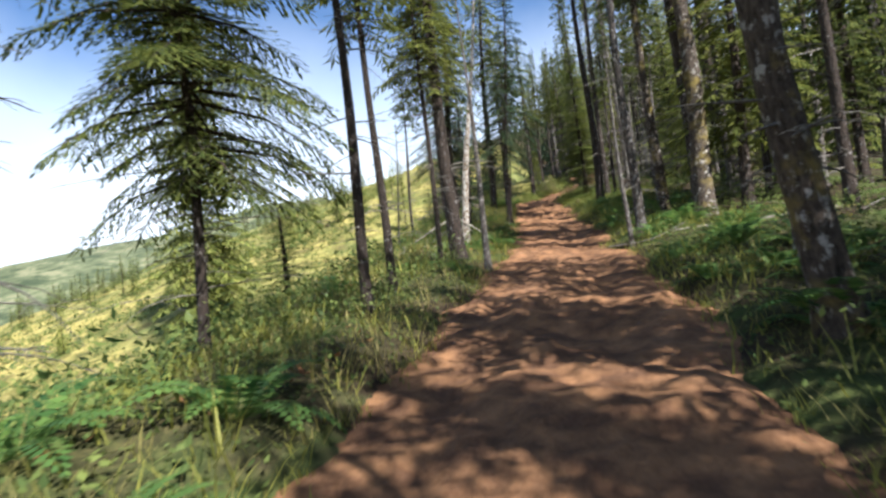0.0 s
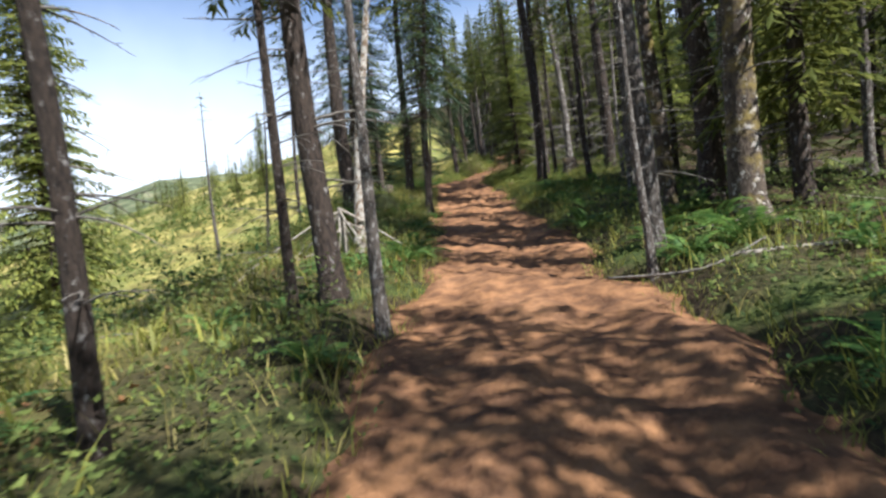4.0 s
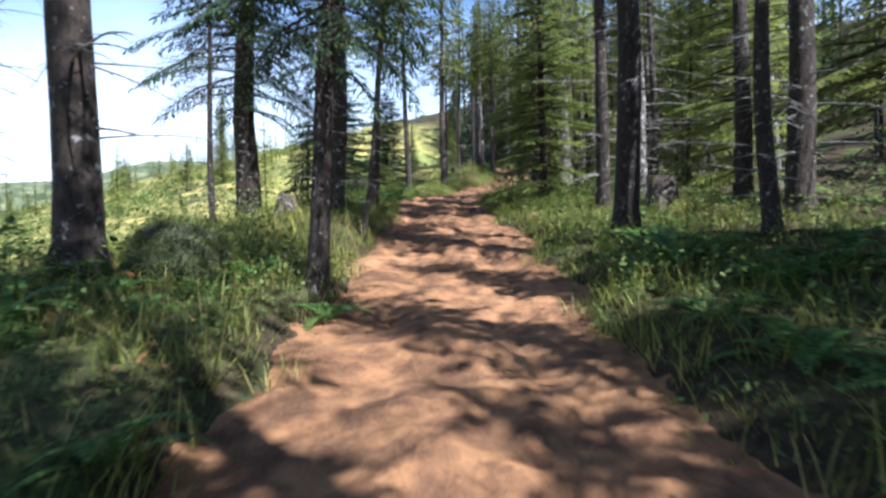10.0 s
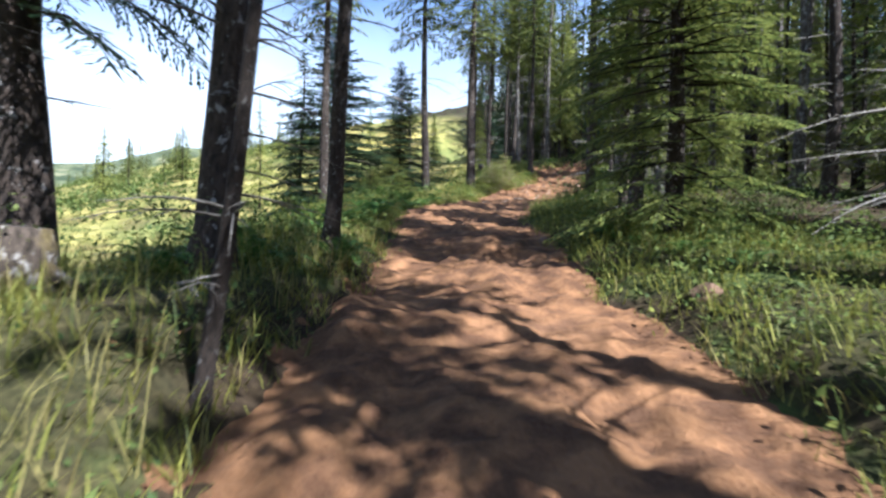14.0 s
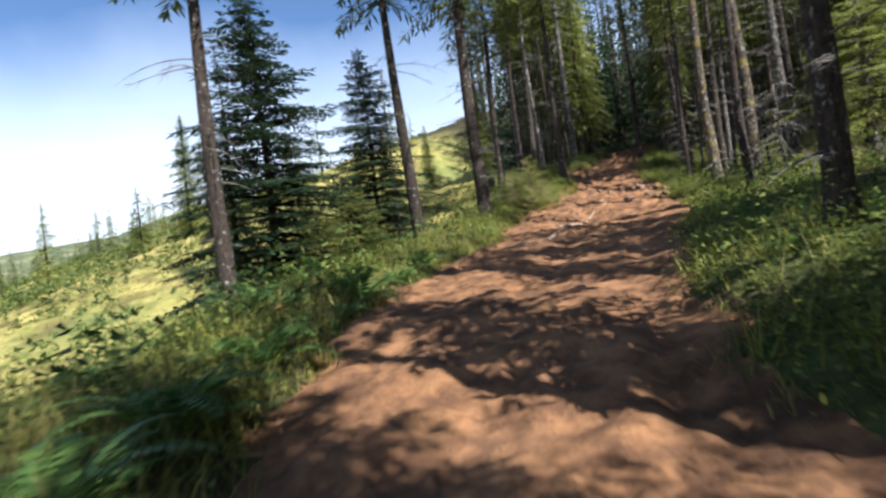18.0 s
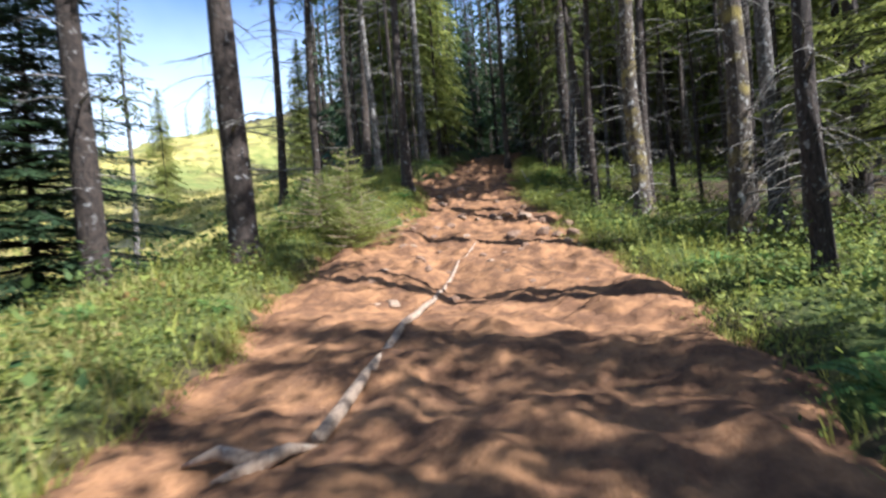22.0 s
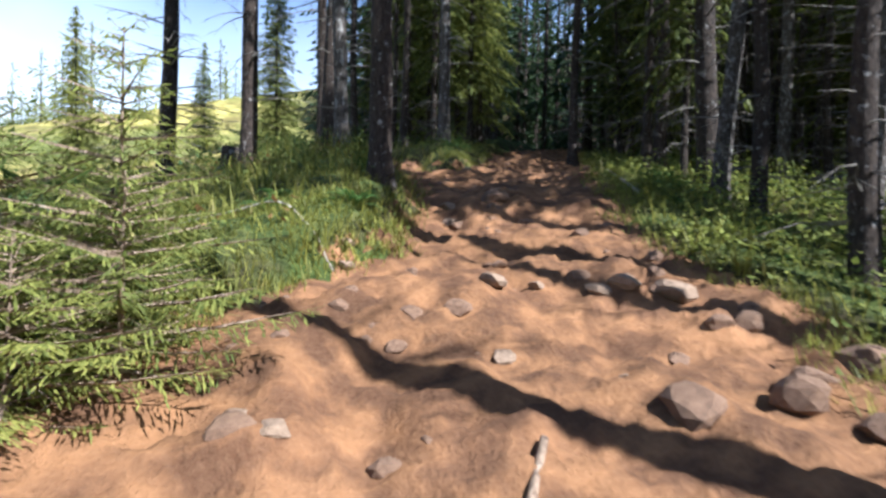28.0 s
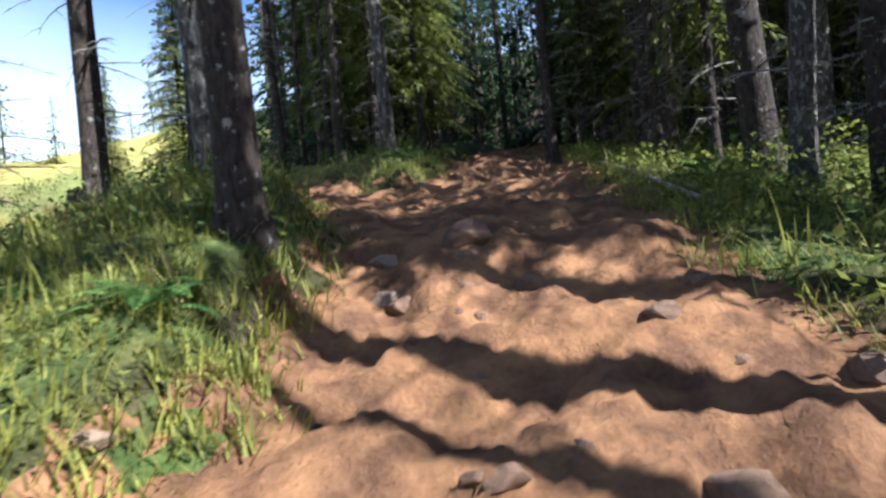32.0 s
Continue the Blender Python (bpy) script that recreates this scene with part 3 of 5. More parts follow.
KINDS = {
    # near trees, nominal radius 0.2 m
    "bare": [conifer(1, 17, 0.2, 7.8, 2.3, 0.38, 0.09, 24, BARK, NEEDLES, "tall conifer with dark lichen-spotted bark and bare dead lower branches", limb_z=(1.6, 8.6), per=5),
             conifer(2, 17, 0.2, 8.4, 2.4, 0.40, 0.09, 18, BARK, NEEDLES, "tall dark conifer trunk with a few broken dead twigs", limb_z=(1.8, 9.0), per=5),
             ],
    "tall": [conifer(17, 18, 0.2, 10.5, 1.6, 0.42, 0.10, 30, BARK, NEEDLES, "very tall dark conifer trunk with dead branches and a high crown", limb_len=(0.5, 2.0), limb_z=(1.2, 10.0), per=5)],
    "moss": [conifer(3, 16, 0.2, 8.4, 1.9, 0.4, 0.09, 22, BARK_MOSS, NEEDLES, "conifer with patches of yellow moss and pale lichen on its trunk", limb_z=(1.6, 8.5), limb_len=(0.3, 1.2), per=5)],
    "mid": [conifer(12, 14, 0.2, 3.4, 2.3, 0.34, 0.052, 12, BARK, NEEDLES_DARK_SHADED, "dark conifer with boughs hanging above head height", limb_len=(0.3, 1.0), limb_z=(1.4, 4.5), droop=0.55, per=5, coarser=0.16)],
    "hanging": [conifer(14, 9, 0.07, 2.3, 1.9, 0.22, 0.054, 14, BARK, NEEDLES, "dark conifer with heavy drooping boughs overhanging the slope", limb_len=(0.8, 2.4), limb_z=(0.8, 2.8), droop=0.42, per=8, coarser=0.25, wide=0.75)],
    "twiggy": [conifer(4, 17, 0.2, 9.8, 1.6, 0.42, 0.10, 66, BARK_PALE, NEEDLES, "pale-barked conifer bristling with dead grey branches", limb_len=(0.8, 2.6), limb_z=(0.6, 9.5), per=5),
               conifer(5, 16, 0.2, 9.0, 1.6, 0.40, 0.10, 54, BARK, NEEDLES, "conifer with many long dead drooping branches", limb_len=(0.7, 2.3), limb_z=(0.8, 8.8), per=5)],
    "light": [conifer(18, 6.2, 0.2, 2.2, 3.3, 0.42, 0.08, 30, BARK_PALE, NEEDLES_BRIGHT, "pale conifer with light green boughs above dead grey branches", limb_len=(0.8, 2.4), limb_z=(0.5, 4.5), droop=0.3, per=8, flat=0.9, leafy=1.7, coarser=0.1)],
    "bright": [conifer(19, 12, 0.2, 0.7, 2.7, 0.30, 0.075, 12, BARK, NEEDLES_BRIGHT, "conifer with level sunlit yellow-green boughs to its foot", limb_len=(0.3, 1.2), limb_z=(0.4, 3.0), droop=0.25, per=6, flat=0.9, leafy=1.5, coarser=0.1)],
    "dark": [conifer(8, 12, 0.2, 0.9, 4.3, 0.36, 0.10, 8, BARK, NEEDLES_DARK_SHADED, "dark blue-green fir with level boughs near the ground", droop=0.16, limb_z=(0.4, 1.4), limb_len=(0.3, 0.9), per=9, wide=0.55, flat=0.8, leafy=1.9, coarser=0.1)],
    "young": [conifer(9, 5.0, 0.2, 0.25, 1.5, 0.2, 0.06, 2, BARK, NEEDLES_BRIGHT, "young bright green fir reaching to the ground", droop=0.15, limb_z=(0.2, 0.5), limb_len=(0.2, 0.4), sides=8)],
    "low": [conifer(16, 2.6, 0.05, 0.15, 1.7, 0.15, 0.055, 2, BARK, NEEDLES, "low spreading dark green fir on the slope", limb_z=(0.2, 0.5), limb_len=(0.2, 0.5), droop=0.2, per=6, wide=0.7, sides=6)],
    "full": [conifer(13, 13, 0.2, 0.4, 2.1, 0.26, 0.135, 2, BARK, NEEDLES_BRIGHT, "conifer clothed in light green boughs to its foot", droop=0.35, limb_z=(0.3, 0.8), limb_len=(0.3, 0.6), sides=8, per=8, wide=0.75)],
    "broad": [conifer(20, 37, 0.3, 0.6, 5.4, 0.62, 0.30, 4, BARK, NEEDLES_BRIGHT, "broad tall light green fir alone on the clearing", limb_z=(0.3, 0.8), limb_len=(0.3, 0.6), droop=0.32, per=11, wide=0.62, leafy=1.5, coarser=0.01)],
    "spar": [conifer(25, 19, 0.2, 13.6, 1.15, 0.45, 0.12, 48, BARK_PALE, NEEDLES, "tall bare pale conifer trunk with dead grey branches", limb_len=(0.5, 1.8), limb_z=(0.9, 13.0), per=5),
             conifer(26, 19, 0.2, 13.2, 1.2, 0.45, 0.12, 44, BARK, NEEDLES, "tall bare dark conifer trunk with dead grey branches", limb_len=(0.5, 1.9), limb_z=(0.9, 12.5), per=5)],
    "mossy_spar": [conifer(30, 19, 0.2, 13.4, 1.2, 0.45, 0.12, 40, BARK_MOSS, NEEDLES, "tall conifer trunk with yellow moss and stubs of dead branches", limb_len=(0.3, 1.5), limb_z=(0.7, 12.5), per=5)],
    "draggled": [conifer(33, 7.5, 0.2, 6.9, 0.3, 0.4, 0.12, 44, BARK_PALE, NEEDLES, "slim dead fir with a fan of white drooping branches", limb_len=(1.2, 3.0), limb_z=(0.9, 6.5), twig_mat=DEADWOOD, sag=(0.45, 0.95))],
    "peeled": [conifer(27, 11, 0.2, 10.4, 0.25, 0.4, 0.12, 9, PEELED, NEEDLES, "dead leaning trunk peeled to pale bleached wood", limb_len=(0.15, 0.5), limb_z=(1.4, 9.0))],
    "airy": [conifer(28, 1.7, 0.03, 0.12, 1.5, 0.17, 0.05, 16, TANWOOD, NEEDLES_BRIGHT, "airy light green sapling with thin tan twigs", droop=-0.12, limb_z=(0.15, 1.2), limb_len=(0.5, 1.2), per=6, wide=0.42, sides=6, category="sapling", flat=0.2, leafy=1.1, twig_mat=TANWOOD),
             conifer(29, 2.3, 0.03, 0.2, 1.3, 0.21, 0.055, 18, TANWOOD, NEEDLES_BRIGHT, "loose yellow-green sapling beside the dirt", droop=-0.05, limb_z=(0.2, 1.6), limb_len=(0.4, 1.1), per=5, wide=0.45, sides=6, category="sapling", flat=0.2, leafy=1.1, twig_mat=TANWOOD)],
    "snag": [conifer(10, 11, 0.2, 10.2, 0.3, 0.4, 0.12, 24, BARK_PALE, NEEDLES, "slim dead snag with short broken twigs", limb_len=(0.2, 0.7), limb_z=(1.0, 10.0))],
}
FILL = [
    conifer(21, 16, 0.2, 8.6, 1.5, 0.45, 0.15, 40, BARK, NEEDLES, "slender forest conifer with dead lower twigs", False, (0.4, 1.6), (0.8, 8.5), sides=7, coarser=0.07, per=5, leafy=1.4),
    conifer(22, 15, 0.2, 8.2, 1.4, 0.45, 0.15, 34, BARK_PALE, NEEDLES, "slender pale forest conifer with dead lower twigs", False, (0.4, 1.8), (0.8, 8.2), sides=7, coarser=0.07, per=5, leafy=1.4),
    conifer(23, 14, 0.2, 2.4, 2.5, 0.38, 0.14, 22, BARK, NEEDLES, "forest conifer with green boughs", False, (0.5, 1.6), (0.6, 4.0), droop=0.45, sides=7, coarser=0.10, per=5, leafy=1.7, flat=0.8),
    conifer(24, 13, 0.2, 1.2, 2.5, 0.36, 0.13, 16, BARK, NEEDLES_BRIGHT, "forest conifer with light green hanging boughs", False, (0.5, 1.5), (0.6, 4.0), droop=0.42, sides=7, coarser=0.10, per=5, leafy=1.6, flat=0.8),
]
YOUNG_FAR = [conifer(31, 8, 0.2, 0.3, 2.0, 0.34, 0.22, 0, BARK, NEEDLES, "young fir on the cleared hillside", False, sides=6, coarser=0.05, per=7, leafy=1.8),
             conifer(32, 9, 0.2, 0.4, 1.9, 0.36, 0.2, 0, BARK, NEEDLES_BRIGHT, "young light green fir on the cleared hillside", False, sides=6, coarser=0.05, per=7, leafy=1.8)]
used = set()


def plant(proto, x, y, dia, tall=1.0, lean=(0.0, 0.0), turn=None, rng=random, group=""):
    """Puts a tree of that kind at x, y with a trunk dia metres thick."""
    k = dia / 0.4
    m = Matrix.Translation((x, y, floor_z(x, y) - 0.04)) @ pose(0, 0, 0, lean[1], lean[0], 0) @ pose(0, 0, 0, 0, 0, rng.uniform(0, 360) if turn is None else turn)
    w = k ** 0.55
    m = m @ Matrix.Diagonal((w, w, w * tall if w < 1 else tall, 1))
    if proto in used:
        ob = copy_thing(proto, m @ Matrix.Diagonal((*(1 / v for v in proto.scale), 1)))
    else:
        used.add(proto)
        proto.matrix_basis = m
        ob = proto
    # the trunk alone takes the exact thickness
    for ch in ob.children:
        if ch.name.startswith("trunk"):
            ch.scale = (k / w, k / w, 1)
    if group:
        tagged(ob, group=group)
    return ob


# x, y, trunk thickness, kind, lean to the right in degrees
LOWER = [(-1.05, 7.3, 0.16, "bare", 0), (-0.97, 10.1, 0.17, "bare", 0), (0.45, 13.6, 0.34, "bare", -1), (1.0, 12.2, 0.16, "snag", 0), (-0.02, 13.1, 0.15, "bare", 0),
         (0.28, 14.4, 0.14, "bare", 0), (-3.5, 24.0, 0.13, "snag", 0), (-3.0, 6.7, 0.4, "hanging", 0), (2.85, 4.0, 0.3, "moss", -6),
         (6.9, 14.1, 0.52, "moss", -1), (7.9, 16.4, 0.5, "tall", 0), (4.4, 12.65, 0.12, "snag", -1), (5.0, 13.6, 0.25, "spar", 0), (8.2, 27.3, 0.40, "tall", 0),
         (-2.95, 3.1, 0.22, "twiggy", 0)]
MIDDLE = [(0.66, 26.2, 0.55, "bare", 0), (1.2, 34.1, 0.66, "mid", 2), (3.4, 26.1, 0.27, "mid", 5), (0.8, 17.7, 0.26, "peeled", 8), (-1.65, 21.7, 0.10, "snag", 5),
          (6.54, 15.7, 0.3, "moss", -1), (12.2, 29.7, 0.36, "tall", 0), (10.9, 26.8, 0.42, "twiggy", 0), (10.05, 31.9, 0.34, "spar", 0), (10.45, 31.7, 0.2, "twiggy", 0), (12.2, 22.5, 0.75, "tall", -1), (15.6, 39.0, 0.34, "twiggy", 0),
          (0.5, 33.3, 0.17, "twiggy", 0), (3.45, 33.2, 0.40, "bare", 3), (4.08, 30.75, 0.11, "bare", 7), (4.5, 34.9, 0.23, "bare", 4), (12.9, 41.4, 0.5, "spar", 0),
          (11.6, 43.4, 0.3, "spar", 0), (9.9, 35.8, 0.30, "bright", 0), (13.6, 27.6, 0.3, "light", 0), (15.0, 33.4, 0.34, "bright", 0), (15.7, 40.1, 0.3, "snag", 0), (12.0, 33.6, 0.4, "twiggy", -2), (-1.3, 27.4, 0.16, "twiggy", 2)]
UPPER = [(8.0, 58.3, 0.48, "bare", -1), (10.4, 57.4, 0.52, "bare", 0), (3.0, 51.1, 0.42, "bare", 0), (2.96, 57.2, 0.38, "dark", 0), (0.8, 61.0, 0.28, "mid", 0),
         (6.6, 60.5, 0.2, "dark", 0), (19.5, 57.6, 0.42, "mossy_spar", 0), (20.3, 58.2, 0.28, "tall", 0), (18.5, 54.15, 0.42, "mossy_spar", 0), (18.85, 53.2, 0.12, "draggled", 0), (20.9, 54.2, 0.14, "draggled", -2), (16.3, 51.3, 0.24, "tall", 0), (17.2, 49.6, 0.42, "tall", 0),
         (20.6, 55.0, 0.36, "spar", 0), (21.5, 52.8, 0.34, "light", 0), (12.2, 66.95, 0.32, "twiggy", 1), (13.65, 68.2, 0.38, "bare", 1), (15.15, 66.5, 0.32, "bare", 1), (15.4, 70.0, 0.28, "bare", 1),
         (15.4, 62.95, 0.33, "bare", 0), (22.2, 64.0, 0.44, "tall", -1), (23.3, 66.7, 0.34, "twiggy", 0), (22.6, 69.5, 0.28, "twiggy", 0), (17.4, 76.5, 0.3, "bare", 0)]
pick = random.Random(5)
for table in (LOWER, MIDDLE, UPPER):
    for x, y, dia, kind, lean in table:
        plant(pick.choice(KINDS[kind]), x, y, dia, pick.uniform(0.9, 1.1), (lean, pick.uniform(-0.6, 0.6)), rng=pick, group="trees along the trail")
# two invented trees towards the sun, added so their crowns shade the trail
for x, y, dia in ((24.0, 55.4, 0.4), (22.4, 57.0, 0.34)):
    plant(pick.choice(KINDS["tall"]), x, y, dia, pick.uniform(0.9, 1.1), (0, pick.uniform(-0.6, 0.6)), rng=pick, group="trees along the trail")
# young firs beside the trail
for x, y, dia in ((-4.5, 45.0, 0.14), (-3.9, 13.6, 0.22), (12.3, 62.4, 0.06)):
    plant(KINDS["young"][0], x, y, dia, 0.8, rng=pick, group="young firs")

for x, y, dia in ((6.0, 54.4, 0.4), (4.9, 53.2, 0.3), (5.0, 55.8, 0.34)):
    plant(KINDS["low"][0], x, y, dia, 1.0, rng=pick, group="young firs")
for x, y, dia, k, tall in ((13.0, 59.3, 0.12, 0, 1.0), (12.9, 59.9, 0.14, 1, 1.1), (12.2, 59.7, 0.16, 0, 1.0), (12.6, 58.8, 0.09, 0, 0.9)):
    plant(KINDS["airy"][k], x, y, dia * 2.0, tall, rng=pick, group="young firs")

plant(KINDS["broad"][0], -21.5, 50.0, 0.4, 1.0, rng=pick, group="firs on the clearing")
# light young firs beyond the bank
for x, y, dia in ((7.6, 79.2, 0.12), (14.6, 77.6, 0.15), (11.4, 86.0, 0.10)):
    plant(KINDS["full"][0], x, y, dia, 1.0, rng=pick, group="young firs")

# the forest behind: to the right, and ahead over the fork
placed = [(x, y) for table in (LOWER, MIDDLE, UPPER) for x, y, *_ in table] + [(12.95, 59.3)]
grow = random.Random(11)


def clear_of(x, y, least):
    return all((x - a) ** 2 + (y - b) ** 2 > least * least for a, b in placed)


# a point on the trail's edge, half the gap's width, and where it begins and ends towards the sun
GAPS = ((15.8, 54.8, 4.3, 0.0, 24.0), (8.2, 33.8, 3.4, 0.0, 20.0), (12.4, 38.0, 2.6, 0.0, 16.0), (16.6, 61.0, 2.8, 4.5, 20.0), (4.4, 11.5, 1.5, 0.0, 14.0), (12.5, 27.5, 3.0, 0.0, 17.0), (13.5, 23.0, 2.2, 0.0, 15.0), (7.5, 15.5, 2.0, 2.0, 14.0), (20.8, 53.0, 3.4, 0.3, 22.0), (12.6, 42.0, 1.3, -1.5, 16.0), (22.0, 65.0, 1.6, 0.5, 20.0), (24.0, 60.0, 1.4, 0.5, 18.0))


# small openings where no forest tree stands
THINNED = ((8.0, 18.6, 0.6), (8.8, 22.6, 0.6))


def sunny(x, y):
    """Gaps among the trees through which the sun reaches the trail's edge."""
    for gx0, gy0, wide, near, deep in GAPS:
        across = (x - gx0) * math.cos(SUN_SIDE) + (y - gy0) * math.sin(SUN_SIDE)
        back = (x - gx0) * math.sin(SUN_SIDE) - (y - gy0) * math.cos(SUN_SIDE)
        if abs(across) < wide and near < back < deep:
            return True
    return False


def wood(count, x_range, y_range, least, keep, kinds, dias, talls=(0.85, 1.15)):
    done = tries = 0
    while done < count and tries < count * 30:
        tries += 1
        x, y = grow.uniform(*x_range), grow.uniform(*y_range)
        off, _, ly = along(np.array([x]), np.array([y]))
        if not keep(float(off[0]), x, y) or on_trail(np.array([x]), np.array([y]), off, ly)[0] > -0.9 or sunny(x, y) or not clear_of(x, y, least):
            continue
        placed.append((x, y))
        kind, dia, tall = grow.choices(FILL, kinds)[0], grow.uniform(*dias), grow.uniform(*talls)
        lean, turn = (grow.uniform(-2, 2), grow.uniform(-2, 2)), grow.uniform(0, 360)
        done += 1
        if all(math.hypot(x - a, y - b) > r for a, b, r in THINNED):
            plant(kind, x, y, dia, tall, lean, turn, group="forest trees")


wood(40, (4, 24), (-8, 17), 1.2, lambda o, x, y: 3.2 < o < 13, (6, 9, 0.8, 0.3), (0.14, 0.32))
wood(46, (5, 26), (16, 44), 1.3, lambda o, x, y: 3.6 < o < 13, (5, 6, 2.5, 5), (0.14, 0.34))
wood(48, (17, 32), (50, 76), 0.9, lambda o, x, y: 3.3 < o < 9.0, (9, 3, 0.6, 0.3), (0.11, 0.30))
wood(64, (14, 36), (38, 72), 1.0, lambda o, x, y: (7.5 if y < 50 else 6.0 if y < 62 else 4.6) < o < 14, (10, 4, 1.6, 0.8), (0.12, 0.30))
# extra trees added on the sun side to cast shade over the trail
wood(16, (17, 29), (44, 58), 0.9, lambda o, x, y: 5.4 < o < 12, (8, 5, 1, 0.5), (0.14, 0.30))
wood(76, (14, 38), (65, 82), 1.0, lambda o, x, y: abs(o) > 2.0 and x > 15.2 + 0.12 * (y - 66), (4, 3, 6, 1), (0.14, 0.34), (1.2, 1.7))
wood(4, (-6, 10), (64, 84), 4.0, lambda o, x, y: o < -5, (1, 1, 2, 4), (0.14, 0.24))
# young firs scattered over the clearing
for _ in range(16):
    x, y = grow.uniform(-60, -14), grow.uniform(30, 110)
    plant(grow.choice(YOUNG_FAR), x, y, grow.uniform(0.08, 0.3), grow.uniform(0.8, 1.2), rng=grow, group="firs on the clearing")


def far_tree(seed, high, bare, reach_most, fine):
    rng = random.Random(seed)
    s = Shape()
    s.tube([Vector((0, 0, -0.3)), Vector((0, 0, high * 0.5)), Vector((0, 0, high))], [0.011 * high, 0.007 * high, 0.01], 5, 0, False)
    wood_faces = len(s.f)
    z = high * bare
    while z < high * 0.98:
        u = (z - high * bare) / (high * (1 - bare))
        for k in range(4):
            spray(s, rng, Vector((0, 0, z + rng.uniform(-0.2, 0.2))), rng.uniform(0, math.tau), (reach_most * (1 - u) ** 0.8 + 0.15) * rng.uniform(0.5, 1.2), 0.4, 0.1, 0.5, fine)
        z += 0.05 * high * rng.uniform(0.7, 1.3)
    faces = []
    for f in s.f:
        faces += [(f[0], f[k], f[k + 1]) for k in range(1, len(f) - 1)]
    kinds = [0] * sum(len(f) - 2 for f in s.f[:wood_faces])
    return np.array([tuple(p) for p in s.v]), np.array(faces), np.array(kinds + [1] * (len(faces) - len(kinds)))


def far_woods(name, label, count, x_range, y_range, keep, needles, scale, seed, kinds):
    """Trees too far off to be told apart, in one mesh."""
    rng = random.Random(seed)
    verts, faces, mats, base, done = [], [], [], 0, 0
    while done < count:
        x, y = rng.uniform(*x_range), rng.uniform(*y_range)
        if not keep(x, y):
            continue
        done += 1
        v, f, m = rng.choice(kinds)
        k, w = rng.uniform(*scale), rng.uniform(0, math.tau)
        turn = np.array([(math.cos(w), -math.sin(w), 0), (math.sin(w), math.cos(w), 0), (0, 0, 1)])
        verts.append(v @ turn.T * k + np.array((x, y, floor_z(x, y))))
        faces.append(f + base)
        mats.append(m)
        base += len(v)
    me = bpy.data.meshes.new(name)
    me.from_pydata(np.concatenate(verts).tolist(), [], np.concatenate(faces).tolist())
    me.materials.append(BARK)
    me.materials.append(needles)
    me.polygons.foreach_set("material_index", np.concatenate(mats).astype(np.int32))
    return tagged(new(name, me), label, "forest", kind="stuff")


TALL_FAR = [far_tree(71, 16, 0.22, 2.3, 0.44), far_tree(72, 17, 0.12, 2.6, 0.46), far_tree(73, 14, 0.06, 2.5, 0.44), far_tree(74, 15, 0.34, 2.1, 0.42)]
LOW_FAR = [far_tree(75, 6, 0.05, 1.7, 0.40), far_tree(76, 7, 0.05, 1.6, 0.40)]
# this stand's shade is put into its needle colour
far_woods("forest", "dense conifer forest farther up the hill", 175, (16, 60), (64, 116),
          lambda x, y: (y > 79 and x > 16.5 + 0.15 * (y - 80)) or x > 34, NEEDLES_DARK_SHADED, (1.0, 1.5), 64, TALL_FAR)
far_woods("forest", "dense conifer forest deeper in the hill", 165, (8, 50), (-20, 64),
          lambda x, y: x - 5 - 0.22 * (y - 20) > 15.5 and not sunny(x, y), NEEDLES, (0.8, 1.15), 61, TALL_FAR)
far_woods("far_woods", "young firs dotted over the far hillside", 320, (-230, -30), (110, 330), lambda x, y: math.hypot(x, y) > 110, NEEDLES, (0.6, 1.4), 62, LOW_FAR)
far_woods("forest_edge", "light young trees behind the clearing", 34, (-30, 16), (104, 170), lambda x, y: True, NEEDLES_BRIGHT, (0.7, 1.4), 63, LOW_FAR)
plant(KINDS["full"][0], -13.8, 100.0, 0.44, 1.05, rng=grow, group="firs on the clearing")

for kind in (*KINDS.values(), FILL, YOUNG_FAR):
    for proto in kind:
        if proto not in used:
            for ob in (*proto.children_recursive, proto):
                bpy.data.objects.remove(ob)

# ---- undergrowth ----
low = np.random.RandomState(4)


def scatter(count, x_range, y_range, keep):
    x, y = low.uniform(*x_range, count), low.uniform(*y_range, count)
    off, _, ly = along(x, y)
    bare = on_trail(x, y, off, ly)
    ok = keep(off, -bare, x, y)
    x, y = x[ok], y[ok]
    z = land(x, y)[0]
    return np.stack([x, y, z], 1)


def grass_patch(name, spots, mat, label, long, wide, blades):
    s = Shape()
    g = random.Random(len(spots))
    for p in spots:
        base = Vector(p)
        for _ in range(blades):
            az = g.uniform(0, math.tau)
            ln = g.uniform(*long)
            tilt = g.uniform(0.25, 1.5)
            a = base + Vector((g.uniform(-0.12, 0.12), g.uniform(-0.12, 0.12), -0.03))
            tip = a + Vector((math.cos(az) * tilt, math.sin(az) * tilt, 1.0)).normalized() * ln
            s.blade(a, tip, Vector((-math.sin(az), math.cos(az), 0)), g.uniform(*wide))
    return tagged(new(name, s.mesh(name, mat)), label, "grass", kind="stuff")


edge = scatter(54000, (-6, 27), (-2, 76), lambda o, d, x, y: (d > -0.12) & (d < 4.2) & (value_noise(x * 0.7, y * 0.7, 21) + 0.38 > 0.13 * d))
grass_patch("grass", edge[: int(len(edge) * 0.85)], GRASS, "lush green grass along the edges of the trail", (0.07, 0.30), (0.003, 0.008), 7)
grass_patch("dry_grass", edge[int(len(edge) * 0.85):], DRY_GRASS, "yellowed dry grass among the green", (0.15, 0.5), (0.004, 0.008), 6)
